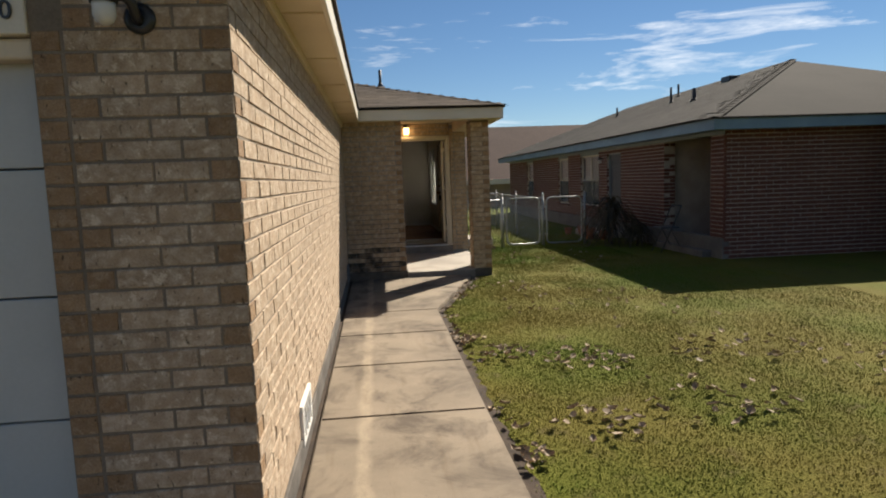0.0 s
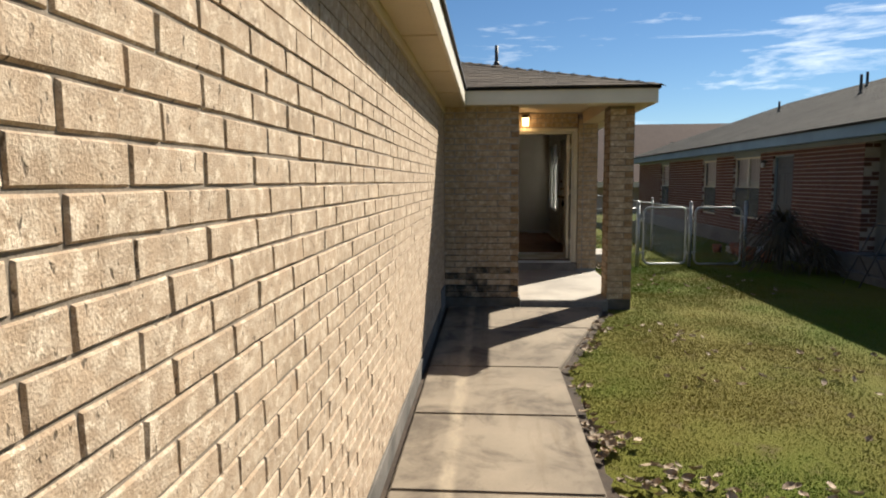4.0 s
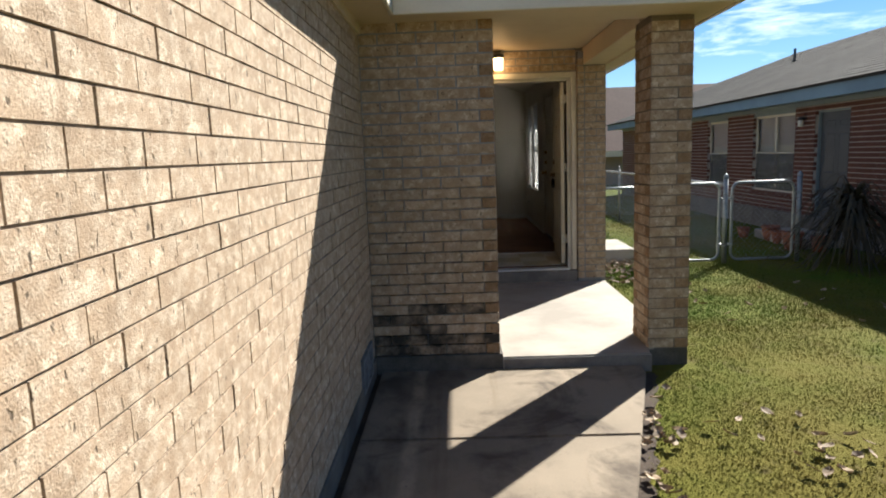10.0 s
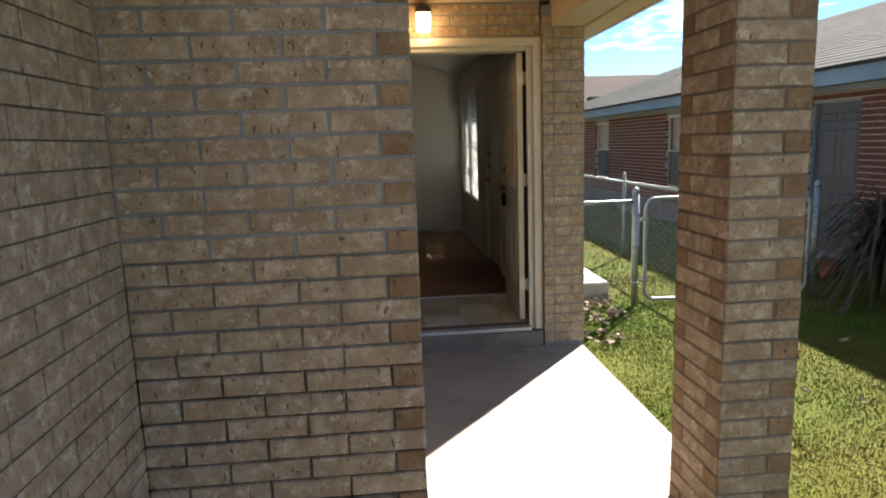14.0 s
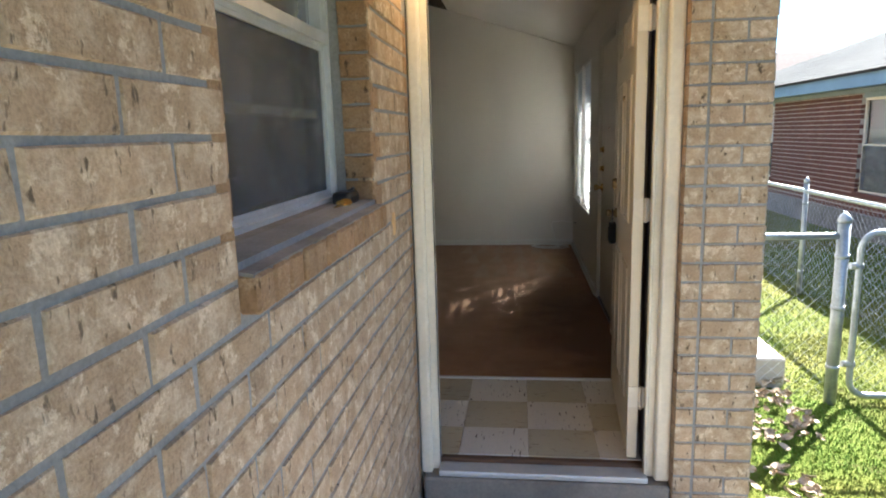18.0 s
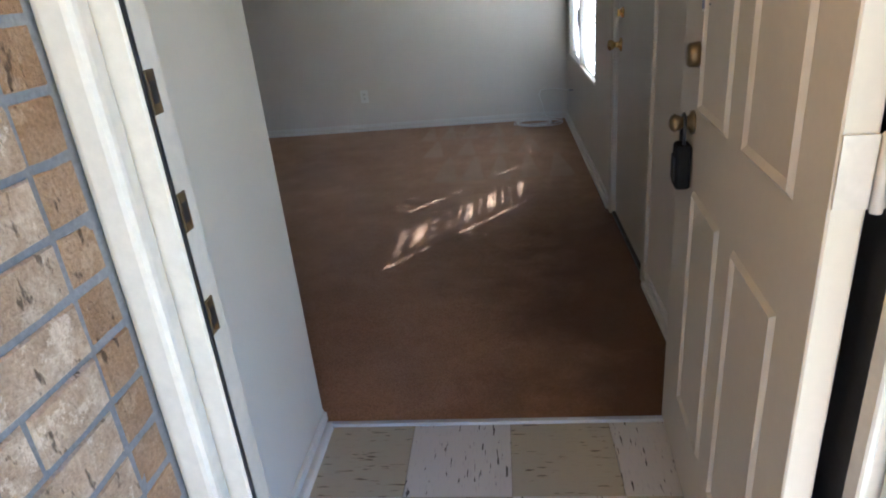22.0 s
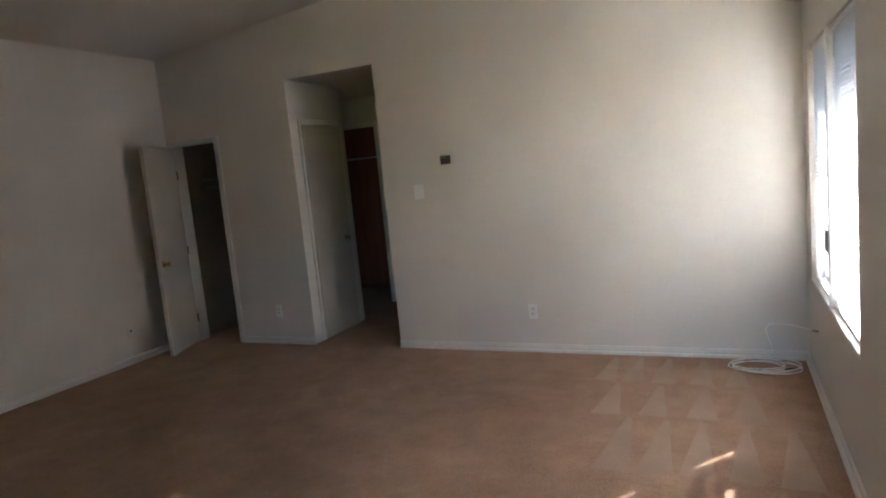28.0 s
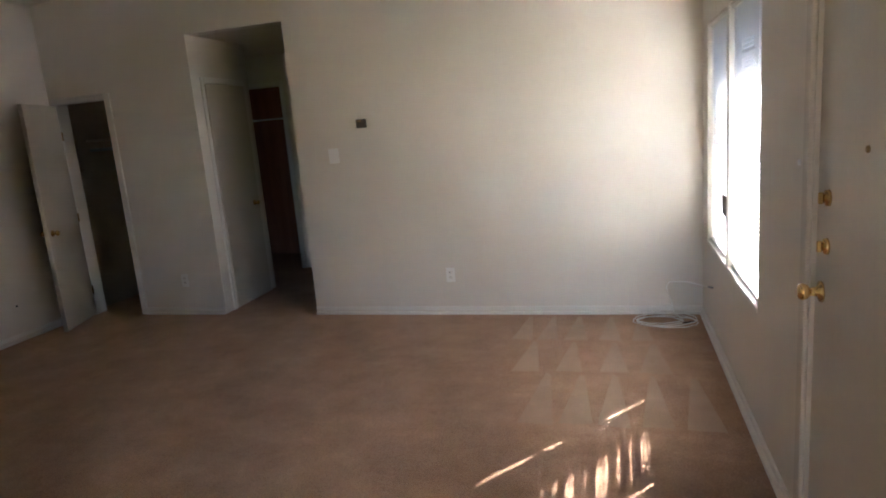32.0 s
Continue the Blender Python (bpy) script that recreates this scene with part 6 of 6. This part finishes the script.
def shrub(x, y, height, count, seed, label):
    rnd = random.Random(seed)
    s = thing("shrub", label, "shrub", (x, y, LAWN_Z))
    tr = bmesh.new()
    for k in range(5):
        a = rnd.uniform(0, 6.28)
        tube(tr, (x, y, LAWN_Z), (x + 0.12 * math.cos(a), y + 0.12 * math.sin(a), LAWN_Z + height * 0.5), 0.025, 7, 0.014)
    part("trunk", tr, DARKLEAF, s)
    cr = bmesh.new()
    for k in range(count):
        a, el = rnd.uniform(0, 6.28), rnd.uniform(-0.35, 1.3)
        l = height * rnd.uniform(0.45, 0.75)
        base = Vector((x + rnd.uniform(-0.1, 0.1), y + rnd.uniform(-0.1, 0.1), LAWN_Z + height * rnd.uniform(0.3, 0.6)))
        d = Vector((math.cos(a) * math.cos(el), math.sin(a) * math.cos(el), math.sin(el)))
        side = d.cross((0, 0, 1)).normalized() * rnd.uniform(0.012, 0.028)
        prev = None
        for i in range(5):
            f = i / 4
            c = base + d * l * f + Vector((0, 0, -0.85 * l * f * f))
            c.z = max(c.z, LAWN_Z + 0.01)
            wdt = side * (1 - f * 0.85)
            cur = (cr.verts.new(c - wdt), cr.verts.new(c + wdt))
            if prev:
                cr.faces.new((prev[0], prev[1], cur[1], cur[0]))
            prev = cur
    part("crown", cr, DARKLEAF, s, "drooping dry strap leaves")
    return hang(s, s.location)


shrub(5.5, 11.0, 1.5, 260, 1, "dark drooping dry yucca-like shrub in the shade")
shrub(5.85, 10.45, 0.8, 110, 2, "low dark dry shrub by the neighbour's wall")

# far house behind the fences
fh = thing("far_house", "far house with a long red-brown roof and tan wall", "house", (8, 31, 0))
part("wall", boxed(-6, 16, 31, 40, -0.1, 1.45), FARWALL, fh)
part("roof", poly(bmesh.new(), [(-7, 30.3, 1.35), (17, 30.3, 1.35), (15.5, 35, 4.45), (-7, 35, 4.45)], (0, 0.2, -0.05)), BROWNROOF, fh)
part("roof", poly(bmesh.new(), [(-7, 40.3, 1.35), (17, 40.3, 1.35), (15.5, 35, 4.45), (-7, 35, 4.45)], (0, 0, -0.05)), BROWNROOF, fh)
part("fascia", boxed(-7, 17, 30.22, 30.3, 1.15, 1.4), TRIM, fh)
part("roof_vent", boxed(9.6, 10.6, 32.5, 33.0, 3.0, 3.35), BLACK, fh)
hang(fh, fh.location)

# ---- chain-link fence and gates ----
FY = 11.32
FZ = 1.0


def post(x, y, r=0.03, h=FZ + 0.06):
    p = thing("fence_post", "galvanised round steel fence post with a domed cap", "fence post", (x, y, LAWN_Z), group="fence posts")
    tb = part("tube", tube(bmesh.new(), (x, y, LAWN_Z), (x, y, h), r, 12), STEEL, p)
    part("cap", lathe(bmesh.new(), [(r * 1.15, 0), (r * 1.15, 0.015), (r * 0.9, 0.035), (r * 0.25, 0.06)], pose(x, y, h), 12), STEEL, tb)
    for z in (0.18, 0.55, 0.86):
        part("band", tube(bmesh.new(), (x, y, z - 0.012), (x, y, z + 0.012), r * 1.12, 12), STEEL, tb)
    return hang(p, p.location)


def mesh_wire(bm, a, b, z0, z1, pitch=0.036, r=0.0015):
    """Chain-link netting between two points in plan: wires that zigzag up from z0 to z1."""
    a, b = Vector((*a, 0)), Vector((*b, 0))
    d = (b - a).normalized()
    nrm = Vector((d.y, -d.x, 0))
    n = int((b - a).length / pitch)
    k = int((z1 - z0) / pitch)
    for i in range(n):
        # neighbouring wires zigzag against each other and hook together
        prev = None
        for j in range(k + 1):
            c = a + d * (i + (j + i) % 2) * pitch + Vector((0, 0, z0 + j * pitch)) + nrm * (0.002 if j % 2 else -0.002)
            cur = [bm.verts.new(c + v) for v in (d * r, nrm * r * 0.9 - d * r * 0.5, nrm * -r * 0.9 - d * r * 0.5)]
            if prev:
                for q in range(3):
                    bm.faces.new((prev[q], prev[(q + 1) % 3], cur[(q + 1) % 3], cur[q]))
            prev = cur
    return bm


def fence(a, b, label):
    f = thing("chain_link_fence", label, "fence", (*a, LAWN_Z))
    part("top_rail", tube(bmesh.new(), (*a, FZ - 0.02), (*b, FZ - 0.02), 0.02, 10), STEEL, f)
    part("netting", mesh_wire(bmesh.new(), a, b, LAWN_Z + 0.03, FZ - 0.02), STEEL, f, "diamond wire netting")
    return hang(f, f.location)


def gate(x0, x1, y, label):
    gt = thing("chain_link_gate", label, "gate", (x0, y, 0))
    c, top, low = 0.10, FZ - 0.0, 0.0
    arc = lambda cx, cz, a0, a1: [(cx + c * math.cos(a0 + (a1 - a0) * k / 5), y, cz + c * math.sin(a0 + (a1 - a0) * k / 5)) for k in range(6)]
    H = math.pi / 2
    pts = arc(x1 - c, low + c, -H, 0) + arc(x1 - c, top - c, 0, H) + arc(x0 + c, top - c, H, 2 * H) + arc(x0 + c, low + c, 2 * H, 3 * H)
    part("gate_frame", pipe_along(bmesh.new(), pts + [pts[0]], 0.018, 10), STEEL, gt)
    part("netting", mesh_wire(bmesh.new(), (x0 + 0.03, y), (x1 - 0.03, y), low + 0.02, top - 0.01), STEEL, gt, "diamond wire netting")
    for z in (0.2, 0.8):
        part("hinge", tube(bmesh.new(), (x0 - 0.05, y, z), (x0 + 0.02, y, z), 0.02, 8), STEEL, gt)
        part("latch", tube(bmesh.new(), (x1 - 0.02, y, z), (x1 + 0.05, y, z), 0.013, 8), STEEL, gt)
    return hang(gt, gt.location)


post(3.17, FY, 0.034)
post(4.08, FY, 0.03)
post(5.02, FY, 0.03)
fence((2.21, FY), (3.14, FY), "short chain-link fence from the house to the gate post")
gate(3.27, 4.00, FY, "closed chain-link gate with a rounded pipe frame")
gate(4.16, 4.95, FY, "second chain-link gate leaf in the shade")
fence((4.08, FY + 0.03), (4.08, 24.0), "long chain-link fence between the two yards")
for y in (14.0, 16.7, 19.4, 22.1):
    post(4.08, y, 0.024)

# ---- grass and fallen leaves ----
def grass(name, areas, seed):
    rng = np.random.default_rng(seed)
    verts, faces, base = [], [], 0
    for x0, x1, y0, y1, density, size in areas:
        n = int((x1 - x0) * (y1 - y0) * density)
        p = np.stack([rng.uniform(x0, x1, n), rng.uniform(y0, y1, n)], 1)
        edge = np.array([walk_edge(v) for v in p[:, 1]])
        keep = (p[:, 0] > edge + 0.03 + 0.06 * rng.random(n)) | (p[:, 1] > 7.33)
        keep &= ~((p[:, 0] < 2.27) & (p[:, 1] > 7.33))
        thin = np.array([noise.noise((float(a) * 1.3, float(b) * 1.3, 0.0)) for a, b in p])
        keep &= rng.random(n) < np.clip(0.75 + 0.9 * thin, 0.12, 1)
        p = p[keep]
        n = len(p)
        h = size * rng.uniform(0.4, 1.2, n)
        yaw, lean = rng.uniform(0, 2 * np.pi, n), rng.uniform(0.2, 1.2, n)
        d = np.stack([np.cos(yaw), np.sin(yaw)], 1)
        s = np.stack([-d[:, 1], d[:, 0]], 1) * (0.0025 + 0.0015 * rng.random(n))[:, None]
        z = np.full((n, 1), LAWN_Z - 0.003)
        mid = p + d * (h * 0.35 * lean)[:, None]
        tip = p + d * (h * lean)[:, None]
        a = np.hstack([p - s, z])
        b = np.hstack([p + s, z])
        c = np.hstack([mid + s * 0.7, z + (h * 0.62)[:, None]])
        e = np.hstack([mid - s * 0.7, z + (h * 0.62)[:, None]])
        t = np.hstack([tip, z + (h * (1.05 - 0.35 * lean))[:, None]])
        verts.append(np.stack([a, b, c, e, t], 1).reshape(-1, 3))
        k = base + 5 * np.arange(n)[:, None]
        faces += (k + np.array([[0, 1, 2, 3]])).tolist() + (k + np.array([[3, 2, 4]])).tolist()
        base += 5 * n
    me = bpy.data.meshes.new(name)
    me.from_pydata(np.concatenate(verts).tolist(), [], faces)
    me.materials.append(BLADE)
    return tagged(new(name, me), "short mixed green and straw-coloured grass blades", "grass", "", "stuff")


grass("grass", [(1.05, 3.4, -1.2, 8.2, 7000, 0.019), (3.4, 6.2, -1.0, 8.2, 3000, 0.024), (2.2, 5.2, 8.2, 12.6, 6500, 0.027), (2.2, 5.9, 12.6, 18.0, 1300, 0.045)], 4)


def leaf_mesh(name, spots, seed):
    rnd = random.Random(seed)
    bm = bmesh.new()
    for x, y, r, n in spots:
        for _ in range(int(n * 1.6)):
            a, q = rnd.uniform(0, 6.28), r * math.sqrt(rnd.random())
            cx, cy = x + q * math.cos(a), y + q * math.sin(a)
            if cx < walk_edge(cy) + 0.02 and cy < 7.4:
                continue
            l, w, th, cz = rnd.uniform(0.045, 0.085), rnd.uniform(0.016, 0.03), rnd.uniform(0, 6.28), LAWN_Z + rnd.uniform(0.03, 0.055)
            m = Matrix.Translation((cx, cy, cz)) @ Euler((rnd.uniform(-0.5, 0.5), rnd.uniform(-0.5, 0.5), th)).to_matrix().to_4x4()
            curl = rnd.uniform(0.004, 0.016)
            rows = []
            for i, ww in enumerate((0.15, 0.9, 1.0, 0.6, 0.05)):
                u = (i / 4 - 0.5) * l
                rows.append([bm.verts.new(m @ Vector((u, s * ww * w, abs(s) * curl + 0.3 * curl * (u / l) ** 2 * 8))) for s in (-1, 0, 1)])
            for p, q2 in zip(rows, rows[1:]):
                for k in range(2):
                    bm.faces.new((p[k], p[k + 1], q2[k + 1], q2[k]))
    return solid(name, bm, DEADLEAF, "dry brown leaves fallen on the lawn", "fallen leaves", "stuff")


rl = random.Random(12)
spots = [(1.5, 2.9, 0.25, 22), (1.25, 3.5, 0.18, 16), (2.1, 2.6, 0.35, 26), (2.6, 1.6, 0.5, 26), (1.7, 1.3, 0.3, 16), (3.4, 2.6, 0.6, 24), (1.35, 5.6, 0.25, 26), (1.6, 6.3, 0.2, 18), (1.2, 0.9, 0.12, 10),
         (2.3, 6.2, 0.4, 12), (4.5, 2.0, 0.8, 26), (2.6, 11.0, 0.35, 70), (2.75, 11.5, 0.25, 50), (2.5, 10.3, 0.2, 14), (3.6, 9.0, 1.0, 14), (3.0, 4.6, 1.2, 26)]
for k in range(26):
    y = rl.uniform(0.0, 7.1)
    spots.append((walk_edge(y) + rl.uniform(0.04, 0.12), y, rl.uniform(0.03, 0.10), rl.choice((1, 1, 1, 2, 3))))
leaf_mesh("fallen_leaves", spots, 2)

# ---- bricks of the walls that the walk passes ----
hole = lambda h, y1: (y1 - h[1], y1 - h[0], h[2], h[3])
lay(brick_rows(0.530, 0.0375, 2.36, 0, (), (True, True), 0), (-0.534, 0, 0), 0, garage_front, None, 11)
stack = []
z = 0.0375
while z < 1.95:
    stack.append((0.0, 0.092, z, True))
    z += COURSE
lay(stack, (-0.635, 0, 0), 0, garage_front, None, 12)
lay(brick_rows(5.6, 2.11, 2.75, 0, (), (False, False), 0.5), (-6.2, 0, 0), 0, garage_front, lambda u, z: u > 4.5, 13)
# the long side wall faces +x: run it along +y
lay(brick_rows(7.33, 0.11, 2.30, 1, (), (True, False), 0.5), (0, 0.0035, 0), 90, garage_side, lambda u, z: 0.2 < z < 2.0 and 0 <= u < 3.2, 14)
lay(brick_rows(0.871, 0.11, 2.34, 0, (), (False, True), 0.5), (0.003, YP, 0), 0, porch_front, None, 15, 0.42)
side_hole = (WIN[0] - YP - 0.0035, WIN[1] - YP - 0.0035, WIN[2] - 0.12, WIN[3])
lay(brick_rows(2.498, 0.11, 2.52, 1, [side_hole], (True, False), 0.5), (PX, YP + 0.0035, 0), 90, porch_side, lambda u, z: 0.3 < z, 16)
for o, ang, ln, ends, f in (((1.939, 7.45, 0), 0, 0.277, (False, True), 0), ((1.935, 7.8265, 0), -90, 0.373, (True, True), 1), ((2.22, 7.4535, 0), 90, 0.373, (True, True), 1), ((2.216, 7.83, 0), 180, 0.277, (True, True), 0)):
    lay(brick_rows(ln, 0.0735, 2.31, f, (), ends, 0), o, ang, pillar, lambda u, z: True, 17 + f)
lay([(0.0, 0.068, 0.11 + COURSE * k, False) for k in range(32)], (1.905, 9.86, 0), 0, wing, None, 20)
lay([(u, w, z, False) for u, w, z, h in brick_rows(0.214, 0.11, 2.44, 1, (), (False, True), 0)], (1.982, 9.86, 0), 0, wing, None, 21)
lay(brick_rows(0.068, 0.11, 2.44, 0, (), (False, False), 0), (1.905, 9.9315, 0), -90, wing, None, 22)
lay(brick_rows(0.135, 0.11, 2.30, 0, (), (False, False), 0), (2.2, 9.8635, 0), 90, wing, None, 23)
lay(brick_rows(1.0, 2.315, 2.52, 0, (), (False, False), 0.5), (0.9, 9.93, 0), 0, over, None, 24)
lay([(0.0, 0.066, 0.11 + COURSE * k, True) for k in range(33)], (PX - 0.002, 9.8375, 0), 90, porch_side, None, 27)
# window reveals
lay([(0.0, 0.085, z, True) for z in [1.43 + COURSE * k for k in range(12)]], (PX - 0.088, WIN[1] - 0.007, 0), 0, porch_side, None, 25)
lay([(0.0, 0.085, z, True) for z in [1.43 + COURSE * k for k in range(12)]], (PX - 0.002, WIN[0] + 0.007, 0), 180, porch_side, None, 26)
